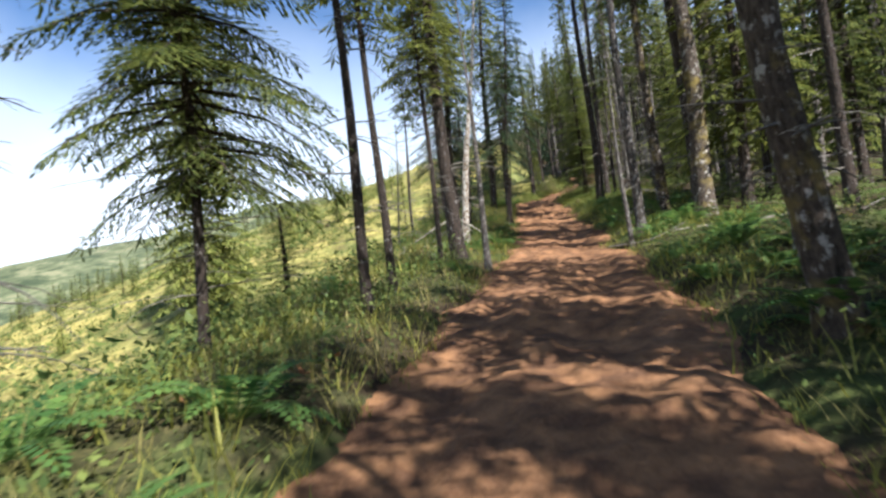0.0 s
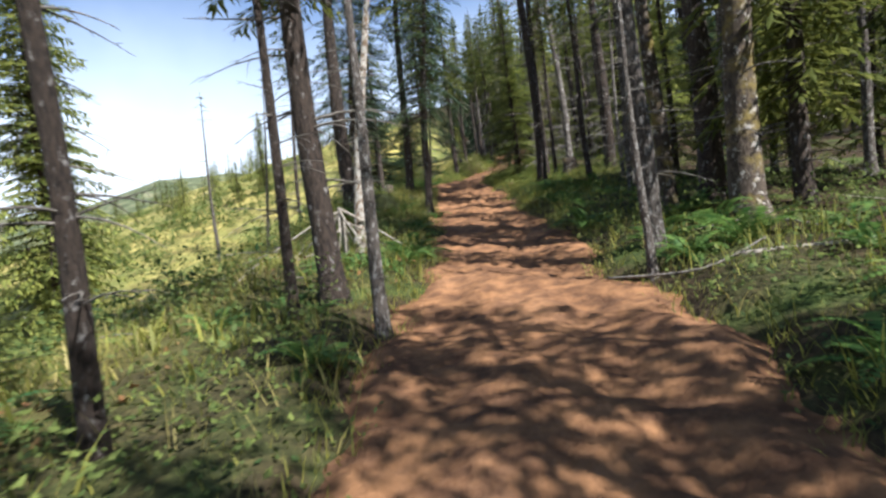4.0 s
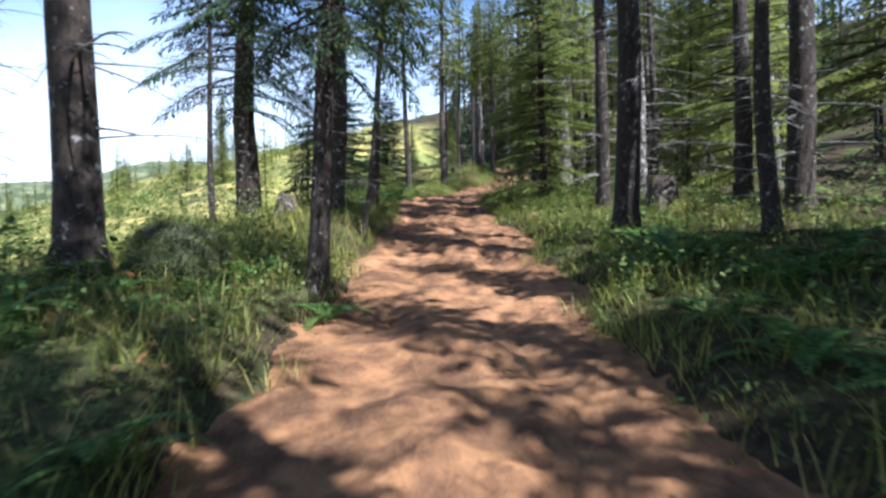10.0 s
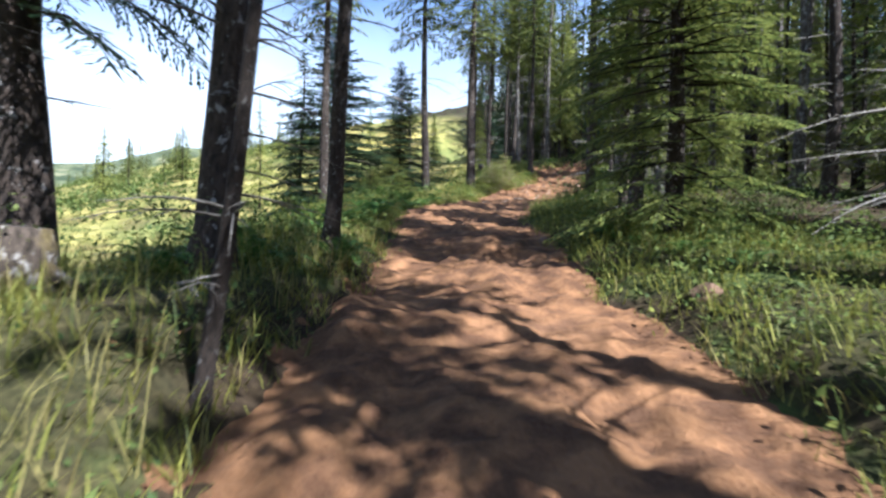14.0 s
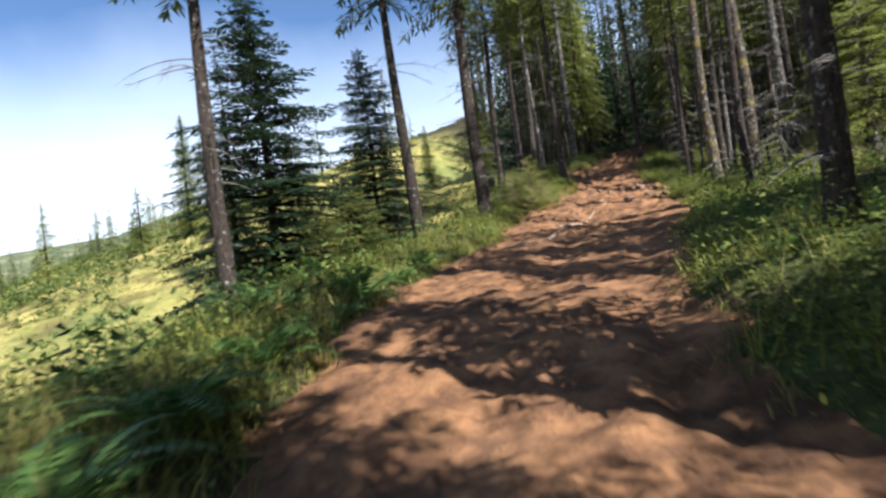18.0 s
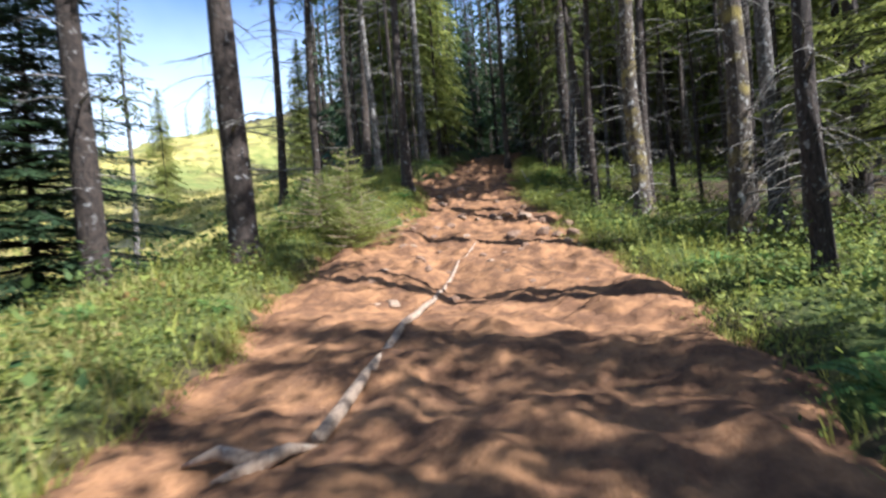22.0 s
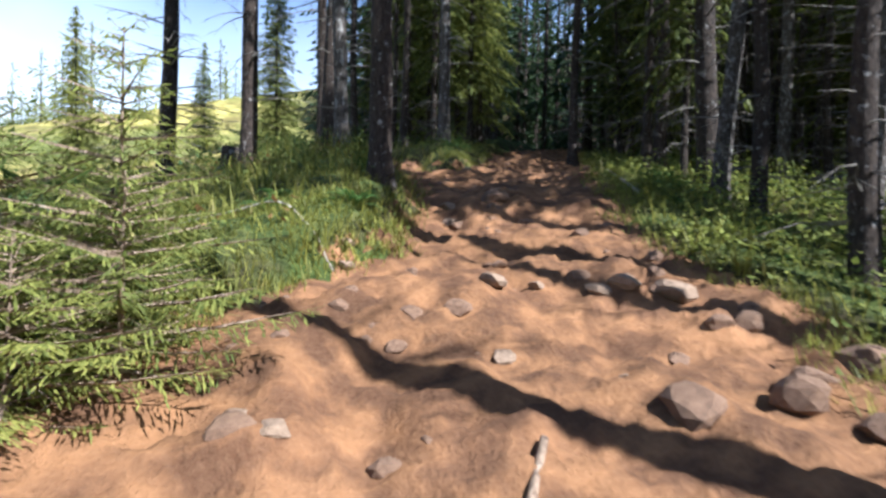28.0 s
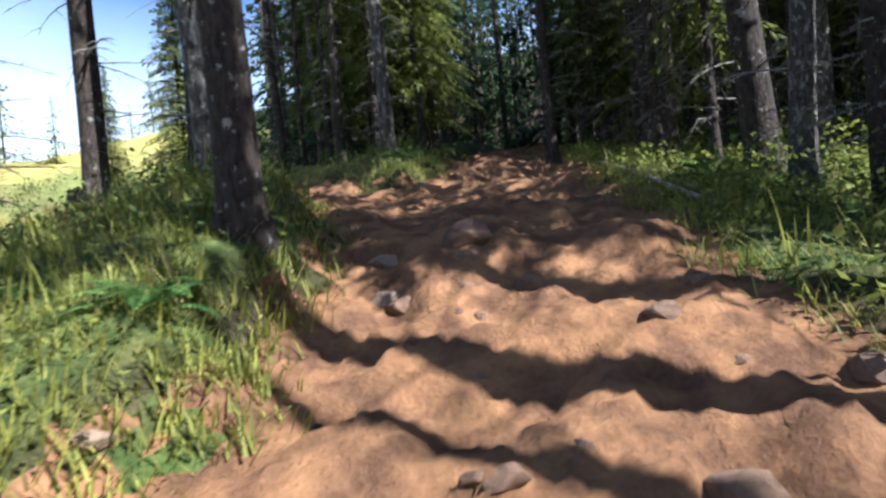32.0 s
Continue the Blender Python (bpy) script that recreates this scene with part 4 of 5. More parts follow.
slope = scatter(16000, (-30, 15), (0, 84), lambda o, d, x, y: (o < -2.5) & (o > -32) & (d > 0.5) & (low.uniform(0, 1, len(o)) < 1.25 - 0.03 * np.abs(o)))
left_bank = scatter(24000, (-2, 15.5), (40, 76), lambda o, d, x, y: (o < 0) & (d > -0.1) & (d < 7.0))
left_bank = np.concatenate([left_bank, scatter(3600, (11.5, 15.6), (58.5, 65), lambda o, d, x, y: (o < 0) & (d > -0.05))])
grass_patch("bank_grass", left_bank, GRASS, "lush bright grass on the sunny bank", (0.07, 0.28), (0.004, 0.010), 6)
fringe = scatter(42000, (-6, 27), (-2, 76), lambda o, d, x, y: (d > -0.2) & (d < 0.45) & (value_noise(x * 1.3, y * 1.3, 22) > -0.25))
fringe = np.concatenate([fringe, scatter(16000, (9, 23), (50, 69), lambda o, d, x, y: (d > -0.25) & (d < 0.7))])
grass_patch("edge_grass", fringe, GRASS, "tufts of grass hanging over the edge of the dirt", (0.08, 0.26), (0.003, 0.007), 7)
grass_patch("meadow_grass", slope[::2], DRY_GRASS, "sunlit yellow grass on the cleared slope", (0.2, 0.55), (0.009, 0.020), 5)
grass_patch("meadow_grass", slope[1::2], GRASS, "sunlit green growth on the cleared slope", (0.2, 0.6), (0.012, 0.034), 5)


def leaf_patch(name, spots, mat, label, high, size, count):
    s = Shape()
    g = random.Random(len(spots) + 3)
    for p in spots:
        top = g.uniform(*high)
        for _ in range(count):
            a = Vector(p) + Vector((g.gauss(0, 0.16), g.gauss(0, 0.16), top * g.uniform(0.15, 1.0)))
            w = Vector((g.uniform(-1, 1), g.uniform(-1, 1), g.uniform(-0.4, 0.7))).normalized()
            ac = w.cross(Vector((g.uniform(-0.5, 0.5), g.uniform(-0.5, 0.5), 1))).normalized()
            ln = g.uniform(*size)
            s.leaf(a, a + w * ln, ac, ln * 0.28)
    return tagged(new(name, s.mesh(name, mat)), label, "shrub", kind="stuff")


cover = scatter(42000, (2, 27), (34, 74), lambda o, d, x, y: (d > 0.0) & (d < np.where(o < 0, 6.0, 3.2)) & (low.uniform(0, 1, len(o)) < np.where(o < 0, 0.8, 0.9) - 0.11 * d))
leaf_patch("ground_cover", cover, GROUND_LEAF, "bright low leafy plants carpeting the bank", (0.04, 0.24), (0.03, 0.075), 9)
weeds = scatter(15000, (-5, 10), (-1, 35), lambda o, d, x, y: (d > 0.05) & (d < 3.2) & (low.uniform(0, 1, len(o)) < 0.95 - 0.2 * d))
leaf_patch("low_weeds", weeds, SALAL, "low green weeds among the grass", (0.04, 0.22), (0.03, 0.075), 8)
bushes = scatter(17000, (-6, 27), (-2, 76), lambda o, d, x, y: (d > 0.35) & (d < 6.5) & (value_noise(x * 0.5, y * 0.5, 31) > -0.12))
leaf_patch("low_shrub", bushes, SALAL, "low leafy green shrubs under the trees", (0.15, 0.6), (0.04, 0.10), 14)
tall_bush = scatter(5600, (4, 26), (-2, 76), lambda o, d, x, y: (o > 0) & (d > 0.3) & (d < 6.0) & (value_noise(x * 0.45, y * 0.45, 35) + 0.3 * ((y > 37) & (y < 52)) + 0.12 * (y < 37) > 0.06))
leaf_patch("tall_shrub", tall_bush, SALAL, "waist-high leafy shrubs at the forest edge", (0.4, 1.05), (0.045, 0.105), 26)
thicket = scatter(2600, (-7, 6), (4, 36), lambda o, d, x, y: (o < 0) & (d > 0.5) & (d < 5.0) & (value_noise(x * 0.55, y * 0.55, 51) > -0.08))
leaf_patch("thicket", thicket, SALAL, "dense leafy bushes below the trail's edge", (0.35, 0.95), (0.04, 0.09), 26)
stalks = scatter(2600, (-7, 8), (2, 36), lambda o, d, x, y: (o < 0) & (d > 0.15) & (d < 4.0) & (value_noise(x * 0.8, y * 0.8, 53) > 0.0))
grass_patch("dry_stalks", stalks, DRY_GRASS, "tall straw-coloured stalks beside the trail", (0.3, 0.75), (0.003, 0.006), 7)
straw = scatter(5200, (-2, 13), (34, 60), lambda o, d, x, y: (o < 0) & (d > 0.05) & (d < 3.6) & (value_noise(x * 0.6, y * 0.6, 67) > 0.05))
grass_patch("dry_stalks", straw, DRY_GRASS, "clumps of yellowed grass on the sunny bank", (0.25, 0.6), (0.004, 0.009), 9)
shrubs = scatter(5200, (-4, 13), (35, 66), lambda o, d, x, y: (o < 0) & (d > 0.15) & (d < 6.5) & (value_noise(x * 0.6, y * 0.6, 57) + 0.16 * (y < 50) > 0.02))
leaf_patch("bank_shrub", shrubs, GROUND_LEAF, "knee-high bright green bushes on the sunny slope", (0.2, 0.65), (0.05, 0.11), 18)
arching = scatter(15000, (-6, 24), (-2, 66), lambda o, d, x, y: (d > 0.08) & (d < 3.4) & (value_noise(x * 0.8, y * 0.8, 61) + 0.12 * (y < 42) > 0.0))
grass_patch("long_grass", arching, GRASS, "long arching grass blades on the shady banks", (0.28, 0.62), (0.005, 0.011), 6)
herbs = scatter(6500, (14, 26), (44, 70), lambda o, d, x, y: (o > 0) & (d > 0.0) & (d < 3.2) & (low.uniform(0, 1, len(o)) < 1.0 - 0.22 * d))
leaf_patch("bank_herbs", herbs, GROUND_LEAF, "leafy bright herbs along the forest edge", (0.08, 0.46), (0.03, 0.13), 11)
meadow = scatter(5200, (0, 15), (23, 45), lambda o, d, x, y: (d > 0.03) & (d < np.where(o < 0, 3.6, 4.4)))
grass_patch("long_grass", meadow, GRASS, "thick long grass beside the climbing trail", (0.18, 0.5), (0.005, 0.010), 6)
sprouts = scatter(4000, (5, 15), (25, 46), lambda o, d, x, y: (o > 0) & (d > 0.02) & (d < 4.2) & (low.uniform(0, 1, len(o)) < 1.0 - 0.17 * d))
leaf_patch("bank_herbs", sprouts, GROUND_LEAF, "leafy sunlit herbs between the stones", (0.1, 0.4), (0.045, 0.10), 10)
understory = scatter(6000, (16, 34), (40, 76), lambda o, d, x, y: (o > 0) & (d > 1.6) & (d < 8.5) & (value_noise(x * 0.6, y * 0.6, 63) > -0.12))
leaf_patch("understory", understory, GROUND_LEAF, "leafy green undergrowth among the trunks", (0.3, 0.9), (0.06, 0.13), 20)
slash = scatter(16000, (-45, 14), (0, 106), lambda o, d, x, y: (o < -3.5) & (value_noise(x * 0.35, y * 0.35, 33) > 0.07))
leaf_patch("brush", slash, SALAL, "low brush on the cleared slope", (0.3, 1.1), (0.09, 0.22), 14)
far_brush = scatter(9000, (-110, -8), (60, 190), lambda o, d, x, y: (o < -20) & (value_noise(x * 0.13, y * 0.13, 71) > 0.02))
leaf_patch("brush", far_brush, SALAL, "patches of dark brush over the far slope", (0.5, 1.6), (0.25, 0.55), 9)
rust = scatter(2600, (-5, 24), (0, 70), lambda o, d, x, y: (o < 0) & (d > 0.4) & (d < 4) & (value_noise(x * 0.6, y * 0.6, 37) + 0.25 * (((y > 14) & (y < 20)) | ((y > 38) & (y < 46)) | ((y > 57) & (y < 63))) > 0.12))
leaf_patch("dead_bracken", rust, BRACKEN, "rust-brown dead bracken among the grass", (0.1, 0.35), (0.06, 0.14), 10)


def frond_mesh(seed):
    g = random.Random(seed)
    s = Shape()
    spine = [Vector((0.75 * u * (1 - 0.15 * u), 0, 0.62 * u - 0.62 * u * u * 0.95)) for u in (i / 15 for i in range(16))]
    for i in range(1, 16):
        p, u = spine[i], i / 15
        ahead = (spine[i] - spine[i - 1]).normalized()
        for sgn in (-1, 1):
            ln = 0.13 * math.sin(math.pi * (0.12 + 0.86 * u)) ** 0.8 * g.uniform(0.85, 1.1) + 0.01
            w = (Vector((0, sgn, 0)) + ahead * 0.35 + Vector((0, 0, -0.15))).normalized()
            s.leaf(p, p + w * ln, ahead, 0.022, 0.1)
    s.tube(spine[::3], [0.005, 0.004, 0.0035, 0.003, 0.002, 0.001][: len(spine[::3])], 3, 0, False)
    return s.mesh("frond", FERN)


FRONDS = [frond_mesh(k) for k in range(3)]


def fern(seed, count):
    g = random.Random(seed)
    ob = empty("sword_fern")
    for k in range(count):
        f = new("frond", g.choice(FRONDS))
        f.parent = ob
        f.matrix_local = pose(0, 0, 0, 0, 0, 360 * k / count + g.uniform(-14, 14)) @ pose(0, 0, 0, 0, g.uniform(-38, 4), 0) @ Matrix.Scale(g.uniform(0.75, 1.1), 4)
    return tagged(ob, "green sword fern with arching fronds beside the trail", "fern", "ferns")


FERNS = [fern(51, 13), fern(52, 10), fern(53, 15)]
fern_used = set()
spots = scatter(2600, (-4, 26), (1, 72), lambda o, d, x, y: (d > 0.4) & (d < 2.6) & ((o > 0) | (value_noise(x * 0.4, y * 0.4, 41) > 0.1)))
fern_rng = random.Random(8)
picked = []
for p in [(1.25, 15.4, 0), (1.7, 16.2, 0), (0.9, 16.1, 0), (1.8, 17.2, 0), (0.2, 16.5, 0), (2.0, 18.0, 0), (5.0, 40.7, 0), (4.7, 40.0, 0), (4.5, 39.2, 0), (5.1, 41.9, 0), (3.6, 40.8, 0), (5.4, 43.3, 0), (6.0, 45.2, 0), (6.2, 46.4, 0), (6.9, 47.6, 0), (6.1, 47.9, 0), (5.2, 45.9, 0), (7.4, 49.0, 0), (-0.2, 13.9, 0), (-1.0, 13.2, 0), (5.6, 17.4, 0), (6.4, 19.2, 0), (6.9, 22.4, 0), (1.9, 24.6, 0), (7.6, 25.2, 0), (1.3, 25.3, 0), (2.3, 25.5, 0), (1.0, 26.1, 0), (2.6, 26.3, 0), (3.6, 25.2, 0), (18.9, 56.2, 0), (19.3, 57.0, 0), (20.3, 59.6, 0), (19.6, 60.6, 0)] + spots.tolist():
    if len(picked) >= 290:
        break
    if math.hypot(p[0] - 8.3, p[1] - 32.2) > 1.1 and math.hypot(p[0] + 0.5, p[1] - 9.0) > 2.0 and all((p[0] - a) ** 2 + (p[1] - b) ** 2 > 0.55 for a, b in picked):
        picked.append((p[0], p[1]))
        proto = fern_rng.choice(FERNS)
        m = Matrix.Translation((p[0], p[1], floor_z(p[0], p[1]) - 0.02)) @ pose(0, 0, 0, fern_rng.uniform(-8, 8), fern_rng.uniform(-8, 8), fern_rng.uniform(0, 360)) @ Matrix.Scale(fern_rng.uniform(0.8, 1.4) * (1.0 if p[1] < 28 or p[0] < 7.5 else 0.62), 4)
        if proto in fern_used:
            copy_thing(proto, m @ Matrix.Diagonal((*(1 / v for v in proto.scale), 1)))
        else:
            fern_used.add(proto)
            proto.matrix_basis = m


# ---- stones ----
def stone_mesh(seed, squash=0.62, detail=2):
    bm = bmesh.new()
    bmesh.ops.create_icosphere(bm, subdivisions=detail, radius=0.5)
    g = random.Random(seed)
    cuts = [(Vector((g.uniform(-1, 1), g.uniform(-1, 1), g.uniform(-0.6, 1))).normalized(), g.uniform(0.25, 0.40)) for _ in range(12)]
    shift = Vector((seed * 3.1, seed * 1.7, 0))
    for v in bm.verts:
        for nrm, far in cuts:
            over = v.co.dot(nrm) - far
            if over > 0:
                v.co -= nrm * over * 0.97
        v.co *= 1 + 0.14 * noise.noise(v.co * 2.6 + shift)
        v.co.z *= squash
    me = bpy.data.meshes.new("stone")
    bm.to_mesh(me)
    bm.free()
    return me


STONES = [stone_mesh(k) for k in range(5)]
for me in STONES:
    me.materials.append(STONE)
PALE = [stone_mesh(k, 0.55) for k in range(11, 14)]
for me in PALE:
    me.materials.append(STONE_PALE)


def stone(x, y, size, pale=False, label="", sink=0.25, group="stones on the trail", stretch=(1, 1, 1), g=random.Random(3)):
    ob = new("stone", g.choice(PALE if pale else STONES))
    ob.matrix_basis = Matrix.Translation((x, y, floor_z(x, y) + size * (0.31 - sink) * stretch[2])) @ pose(0, 0, 0, g.uniform(-12, 12), g.uniform(-12, 12), g.uniform(0, 360)) @ Matrix.Diagonal((size * stretch[0], size * stretch[1], size * stretch[2], 1))
    return tagged(ob, label or ("pale broken stone lying on the dirt" if pale else "brown stone half sunk in the dirt"), "stone", group)


for x, y, size, pale in ((8.45, 32.6, 0.55, False), (8.6, 38.2, 0.45, False), (16.13, 57.95, 0.50, False), (16.83, 57.9, 0.44, False), (16.93, 57.5, 0.38, False), (17.2, 57.2, 0.44, False),
                         (17.55, 57.95, 0.46, False), (16.38, 57.1, 0.2, True), (16.76, 56.85, 0.3, True), (17.35, 56.0, 0.34, True), (17.0, 56.6, 0.2, False), (17.4, 58.8, 0.36, False),
                         (17.35, 59.45, 0.5, True), (16.94, 59.7, 0.36, True), (16.72, 59.75, 0.28, True), (17.1, 62.9, 0.5, False), (16.05, 60.45, 0.2, False), (14.4, 58.2, 0.24, False),
                         (14.62, 61.05, 0.28, True), (15.73, 59.9, 0.32, True), (16.74, 60.1, 0.36, False), (16.22, 60.0, 0.17, True), (16.45, 63.2, 0.34, True), (16.3, 62.6, 0.3, True),
                         (17.4, 61.1, 0.28, False), (17.3, 62.2, 0.32, False), (18.3, 67.0, 0.28, True), (8.98, 44.55, 0.2, True), (17.8, 60.3, 0.3, False), (15.2, 60.6, 0.22, False)):
    stone(x, y, size, pale, sink=0.22)
g = random.Random(17)
for lo, hi, count, size in ((0, 34, 30, (0.04, 0.12)), (34, 54, 34, (0.04, 0.14)), (54, 70, 210, (0.10, 0.34))):
    done = 0
    while done < count:
        y = g.uniform(lo, hi)
        k = int(np.argmin(np.abs(LINE[:, 1] - y)))
        o = g.uniform(-1.5, 2.0) if y < 54 else g.uniform(-1.8, 2.6)
        x, yy = LINE[k, 0] + o * TANGENT[k, 1], LINE[k, 1] - o * TANGENT[k, 0]
        stone(x, yy, g.uniform(*size) * g.uniform(0.5, 1.0), g.random() < 0.15, sink=0.28)
        done += 1
boulder = stone(1.75, 26.3, 1.2, False, "large moss-covered boulder in the ferns beside the trail", 0.08, " ", (1.0, 1.0, 1.0))
bm = bmesh.new()
bmesh.ops.create_icosphere(bm, subdivisions=4, radius=0.5)
for v in bm.verts:
    v.co *= 1 + 0.20 * noise.noise(v.co * 1.7) + 0.06 * noise.noise(v.co * 6.0)
    v.co.z *= 0.78
boulder.data = bpy.data.meshes.new("boulder")
bm.to_mesh(boulder.data)
bm.free()
boulder.data.polygons.foreach_set("use_smooth", [True] * len(boulder.data.polygons))
boulder.data.materials.append(MOSS_STONE)
boulder.name = "mossy_boulder"
fuzz = Shape()
g = random.Random(29)
for poly in boulder.data.polygons:
    if poly.normal.z > -0.2:
        for _ in range(3):
            a = Vector(poly.center)
            way = (Vector(poly.normal) + Vector((g.uniform(-0.8, 0.8), g.uniform(-0.8, 0.8), g.uniform(-0.9, 0.1)))).normalized()
            fuzz.blade(a, a + way * g.uniform(0.05, 0.13), way.cross(Vector((0.3, 0.2, 1))).normalized(), 0.006)
part("moss", fuzz, NEEDLES, boulder, "shaggy dark moss", kind="stuff")
tagged(boulder, category="boulder")


# ---- fallen wood ----
def pole(name, points, thick, thin, mat, label, category="log", lift=0.02):
    pts = []
    for (x, y, h) in points:
        pts.append(Vector((x, y, floor_z(x, y) + h + lift)))
    fine = []
    for k in range(len(pts) - 1):
        p0, p1, p2, p3 = pts[max(k - 1, 0)], pts[k], pts[k + 1], pts[min(k + 2, len(pts) - 1)]
        for u in (0, 0.2, 0.4, 0.6, 0.8):
            fine.append(0.5 * (2 * p1 + (p2 - p0) * u + (2 * p0 - 5 * p1 + 4 * p2 - p3) * u * u + (3 * p1 - p0 - 3 * p2 + p3) * u ** 3))
    fine.append(pts[-1])
    for p in fine:
        p.z = max(p.z, floor_z(p.x, p.y) + thin + 0.01)
    s = Shape()
    n = len(fine) - 1
    s.tube(fine, [thick + (thin - thick) * i / n for i in range(n + 1)], 8, 0.15)
    return tagged(new(name, s.mesh(name, mat, True)), label, category)


pole("fallen_pole", [(10.55, 51.0, 0.06), (12.2, 53.6, 0.05), (13.3, 55.4, 0.03), (15.15, 57.95, 0.03)], 0.055, 0.022, TANWOOD, "long thin bare pole lying along the dirt trail")
root = empty("broken_root")
for k, (az, ln, up) in enumerate(((0.2, 0.42, 0.05), (2.7, 0.5, 0.10), (3.5, 0.3, 0.0))):
    s = Shape()
    w = Vector((math.cos(az), math.sin(az), 0))
    s.tube([Vector((0, 0, 0.07)), w * ln * 0.5 + Vector((0, 0, 0.06 + up)), w * ln + Vector((0, 0, 0.05 + up * 0.3))], [0.075, 0.05, 0.015], 7, 0.3)
    part("prong", s, TANWOOD, root, smooth=True)
root.matrix_basis = Matrix.Translation((10.15, 50.9, floor_z(10.15, 50.9) - 0.02))
tagged(root, "pale forked root broken off on the dirt", "root")
pole("edge_log", [(19.5, 62.7, 0.06), (20.6, 64.9, 0.06), (21.8, 67.0, 0.08)], 0.03, 0.025, DEADWOOD, "pale stripped log along the edge of the trail")
pole("fallen_branch", [(14.5, 60.9, 0.02), (14.1, 61.6, 0.12), (13.5, 62.0, 0.15), (12.4, 62.8, 0.16), (11.6, 63.0, 0.14)], 0.013, 0.007, DEADWOOD, "pale bent branch lying in the grass")
pole("fallen_log", [(-2.2, 10.6, 0.15), (-4.2, 9.6, 0.2), (-6.5, 8.6, 0.25)], 0.04, 0.025, TWIG, "grey fallen log on the slope")
pole("fallen_log", [(5.0, 11.9, 0.08), (6.6, 11.2, 0.08), (8.2, 10.8, 0.1)], 0.05, 0.03, DEADWOOD, "pale fallen branch in the grass")
pole("fallen_stick", [(3.9, 12.9, 0.04), (4.6, 12.0, 0.10), (5.3, 11.8, 0.2)], 0.02, 0.01, TWIG, "broken twig at the edge of the trail")

g = random.Random(41)
for k in range(22):
    x, y = (g.uniform(-2.6, 0.3), g.uniform(14.5, 20.0)) if k < 12 else (g.uniform(5.6, 9.0), g.uniform(6.0, 13.0)) if k < 17 else (g.uniform(17.8, 20.5), g.uniform(50.5, 56.0))
    az, ln = g.uniform(0, math.tau), g.uniform(0.7, 1.7)
    pole("fallen_stick", [(x, y, 0.08), (x + 0.5 * ln * math.cos(az), y + 0.5 * ln * math.sin(az), 0.2), (x + ln * math.cos(az + 0.2), y + ln * math.sin(az + 0.2), g.uniform(0.1, 0.35))], g.uniform(0.010, 0.02), 0.005, TWIG if k % 3 else DEADWOOD,
         "dry grey stick lying in the brush", "stick")


def root_stump(x, y, size, label, mat=DEADWOOD):
    g = random.Random(77)
    ob = empty("uprooted_stump")
    z = floor_z(x, y)
    s = Shape()
    s.tube([Vector((0.03, 0, -0.1)), Vector((0.05, 0, 0.4)), Vector((0.0, 0.03, 0.93))], [0.05, 0.045, 0.025], 8, 0.3)
    part("stem", s, mat, ob, smooth=True)
    for k in range(11):
        az = math.tau * k / 11 + g.uniform(-0.45, 0.45)
        ln = g.choice((0.25, 0.4, 0.6, 0.9, 1.45)) * g.uniform(0.8, 1.2)
        w, bend = Vector((math.cos(az), math.sin(az), 0)), Vector((g.uniform(-0.1, 0.1), g.uniform(-0.1, 0.1), g.uniform(-0.06, 0.06)))
        top, end = g.uniform(0.72, 0.95), g.uniform(-0.15, 0.25) if k % 4 else 0.45
        r = g.uniform(0.012, 0.026)
        s = Shape()
        s.tube([Vector((0, 0, top)), w * ln * 0.3 + Vector((0, 0, top - 0.22)) + bend, w * ln * 0.65 + Vector((0, 0, 0.55 * end + 0.25)) - bend, w * ln + Vector((0, 0, end))], [r, r * 0.85, r * 0.65, r * 0.3], 6, 0.25)
        part("root", s, mat, ob, smooth=True)
    ob.matrix_basis = Matrix.Translation((x, y, z)) @ Matrix.Scale(size, 4)
    return tagged(ob, label, "stump")


root_stump(0.5, 17.3, 1.15, "bleached root crown with splayed bare roots in the ferns")


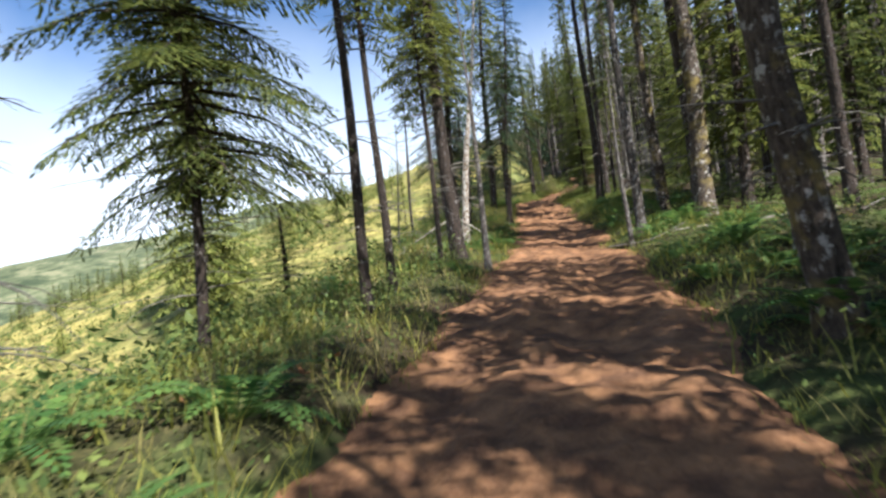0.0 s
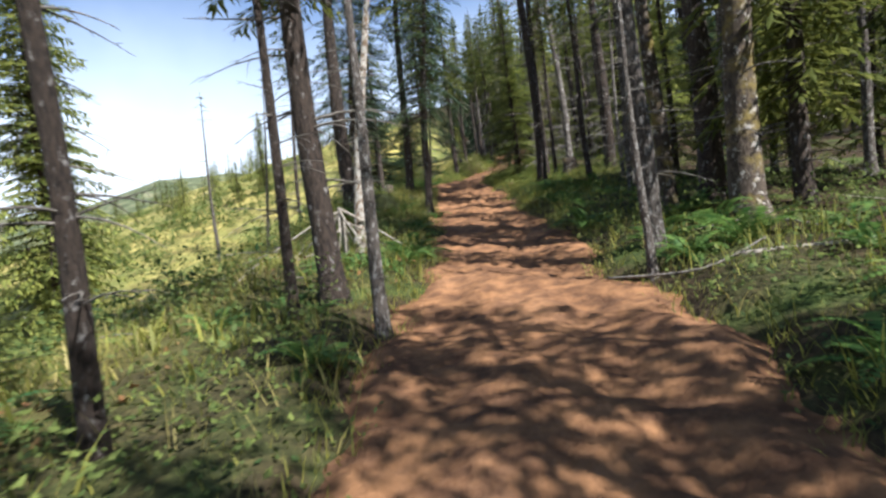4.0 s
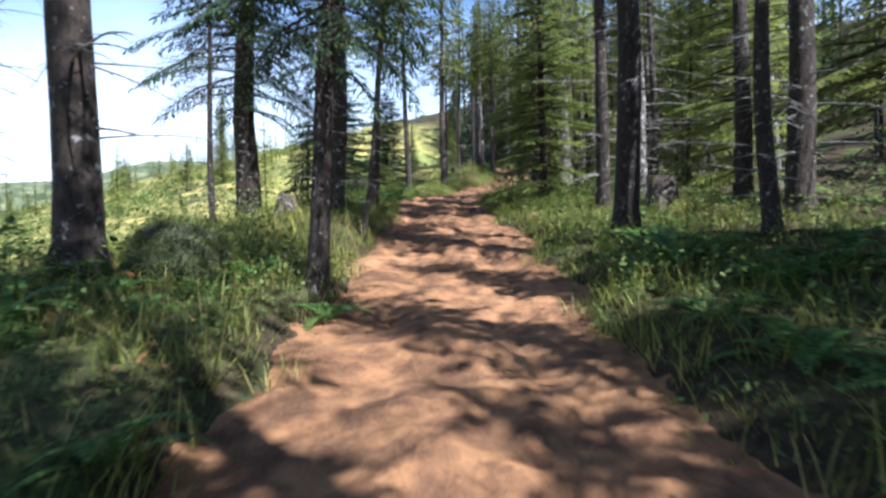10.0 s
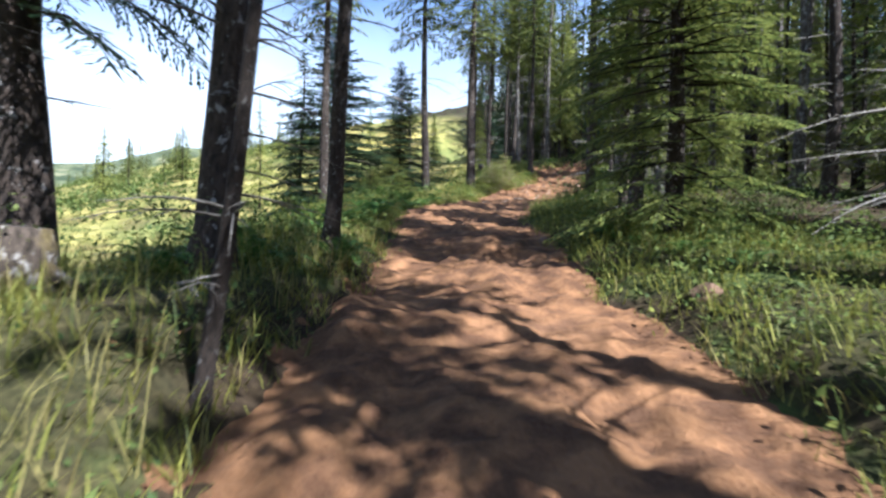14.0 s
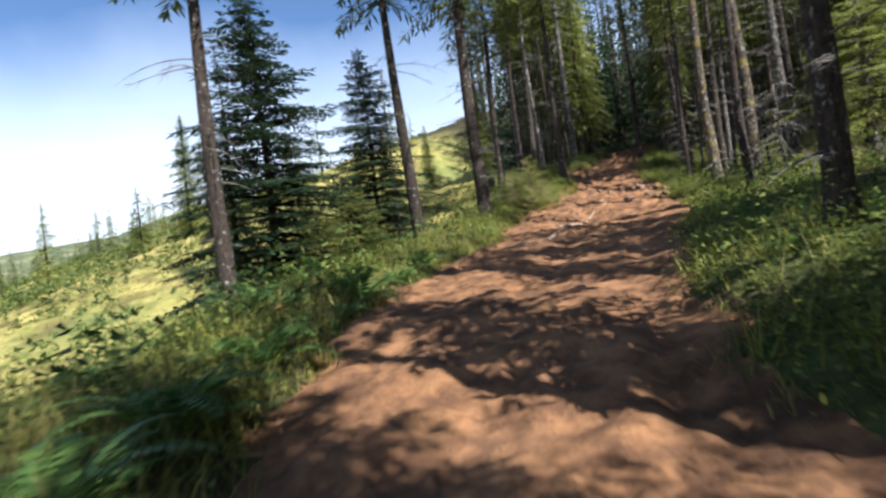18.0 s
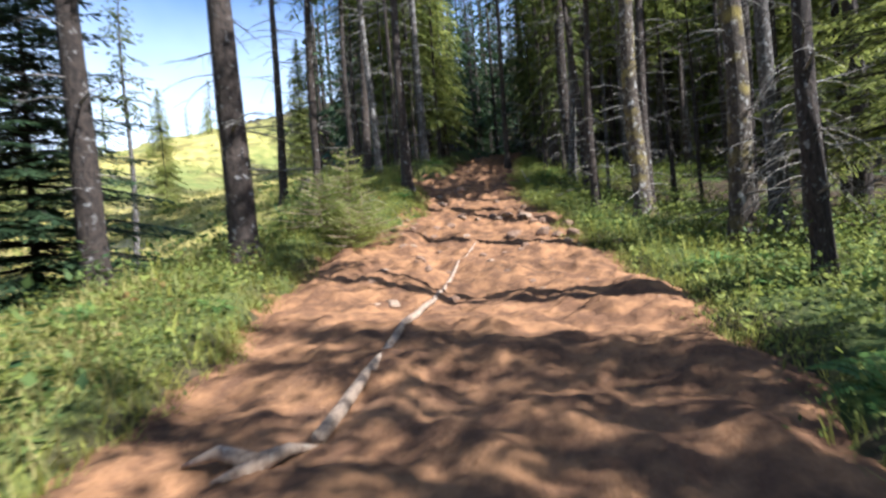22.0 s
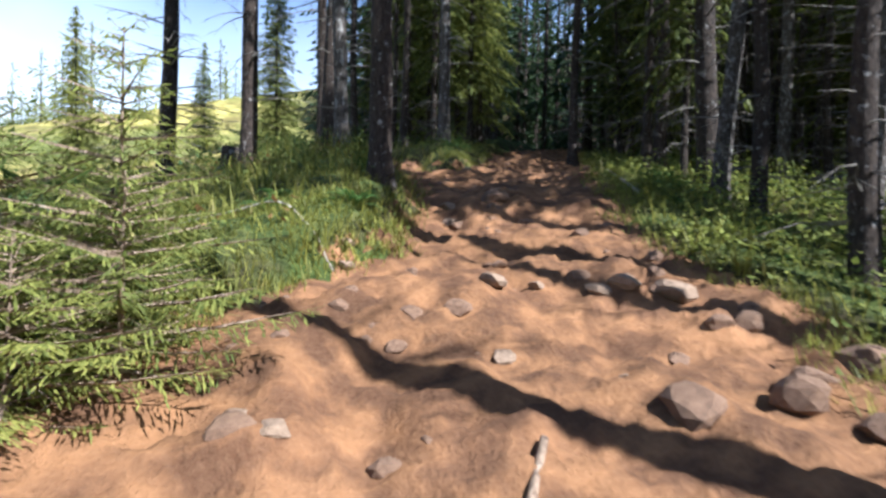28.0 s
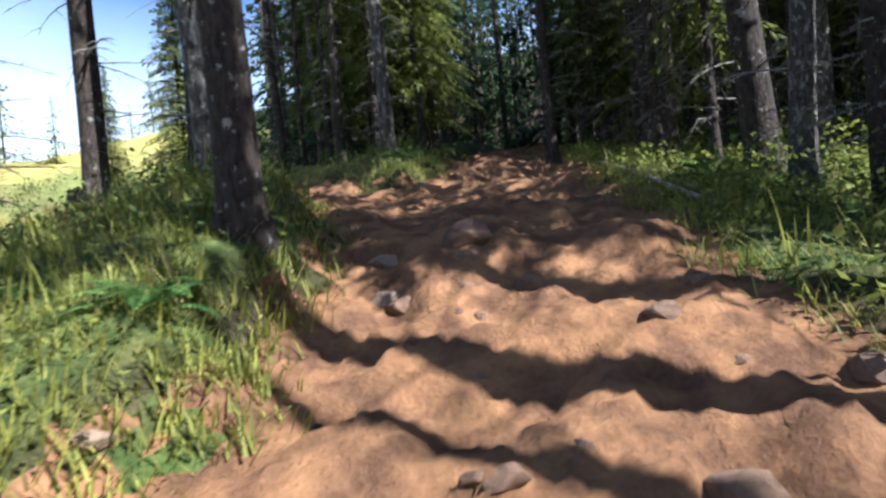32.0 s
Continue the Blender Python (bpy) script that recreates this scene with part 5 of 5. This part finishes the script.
def rotten_stump(x, y, high, r, label):
    g = random.Random(int(x * 10))
    ob = empty("stump")
    s = Shape()
    s.tube([Vector((0, 0, -0.2)), Vector((0, 0, 0.15)), Vector((0, 0, high * 0.7)), Vector((0.02, 0, high))], [r * 1.5, r * 1.15, r, r * 0.85], 12, 0.3)
    part("body", s, BARK_MOSS, ob, smooth=True)
    for k in range(5):
        az = math.tau * k / 5 + g.uniform(-0.4, 0.4)
        w = Vector((math.cos(az), math.sin(az), 0))
        t = Shape()
        t.tube([w * r * 0.6 + Vector((0, 0, 0.3)), w * r * 1.7 + Vector((0, 0, 0.1)), w * r * 2.6 + Vector((0, 0, -0.12))], [r * 0.35, r * 0.25, r * 0.1], 6, 0.2)
        part("root", t, BARK_MOSS, ob, smooth=True)
    ob.matrix_basis = Matrix.Translation((x, y, floor_z(x, y)))
    return tagged(ob, label, "stump")


rotten_stump(10.6, 30.2, 0.8, 0.35, "dark rotting stump with moss under the trees")
rotten_stump(2.4, 32.0, 0.6, 0.22, "old broken stump in the grass")
rotten_stump(13.3, 69.2, 0.7, 0.25, "old grey stump beside a trunk")


def broken_snag(x, y, high, r, lean, label):
    """A dead trunk snapped off above head height."""
    ob = empty("broken_snag")
    s = Shape()
    s.tube([Vector((lean * k * 0.12 * high, 0.02 * math.sin(k * 5), -0.2 + (high + 0.2) * k)) for k in (0, 0.15, 0.35, 0.6, 0.85, 1.0)], [r * 1.35, r * 1.1, r, r * 0.92, r * 0.85, r * 0.45], 10, 0.25)
    part("trunk", s, BARK, ob, smooth=True)
    g = random.Random(9)
    for k in range(5):
        part("dead_branch", dead_limb(g, Vector((lean * 0.12 * high * 0.8, 0, high * g.uniform(0.4, 0.95))), g.uniform(0, 6.28), g.uniform(0.2, 0.5), 0.012, 0.2, 1), TWIG, ob)
    ob.matrix_basis = Matrix.Translation((x, y, floor_z(x, y)))
    return tagged(ob, label, "dead tree")


broken_snag(1.05, 19.6, 2.75, 0.088, 0.75, "broken-off dead trunk leaning beside the trail")
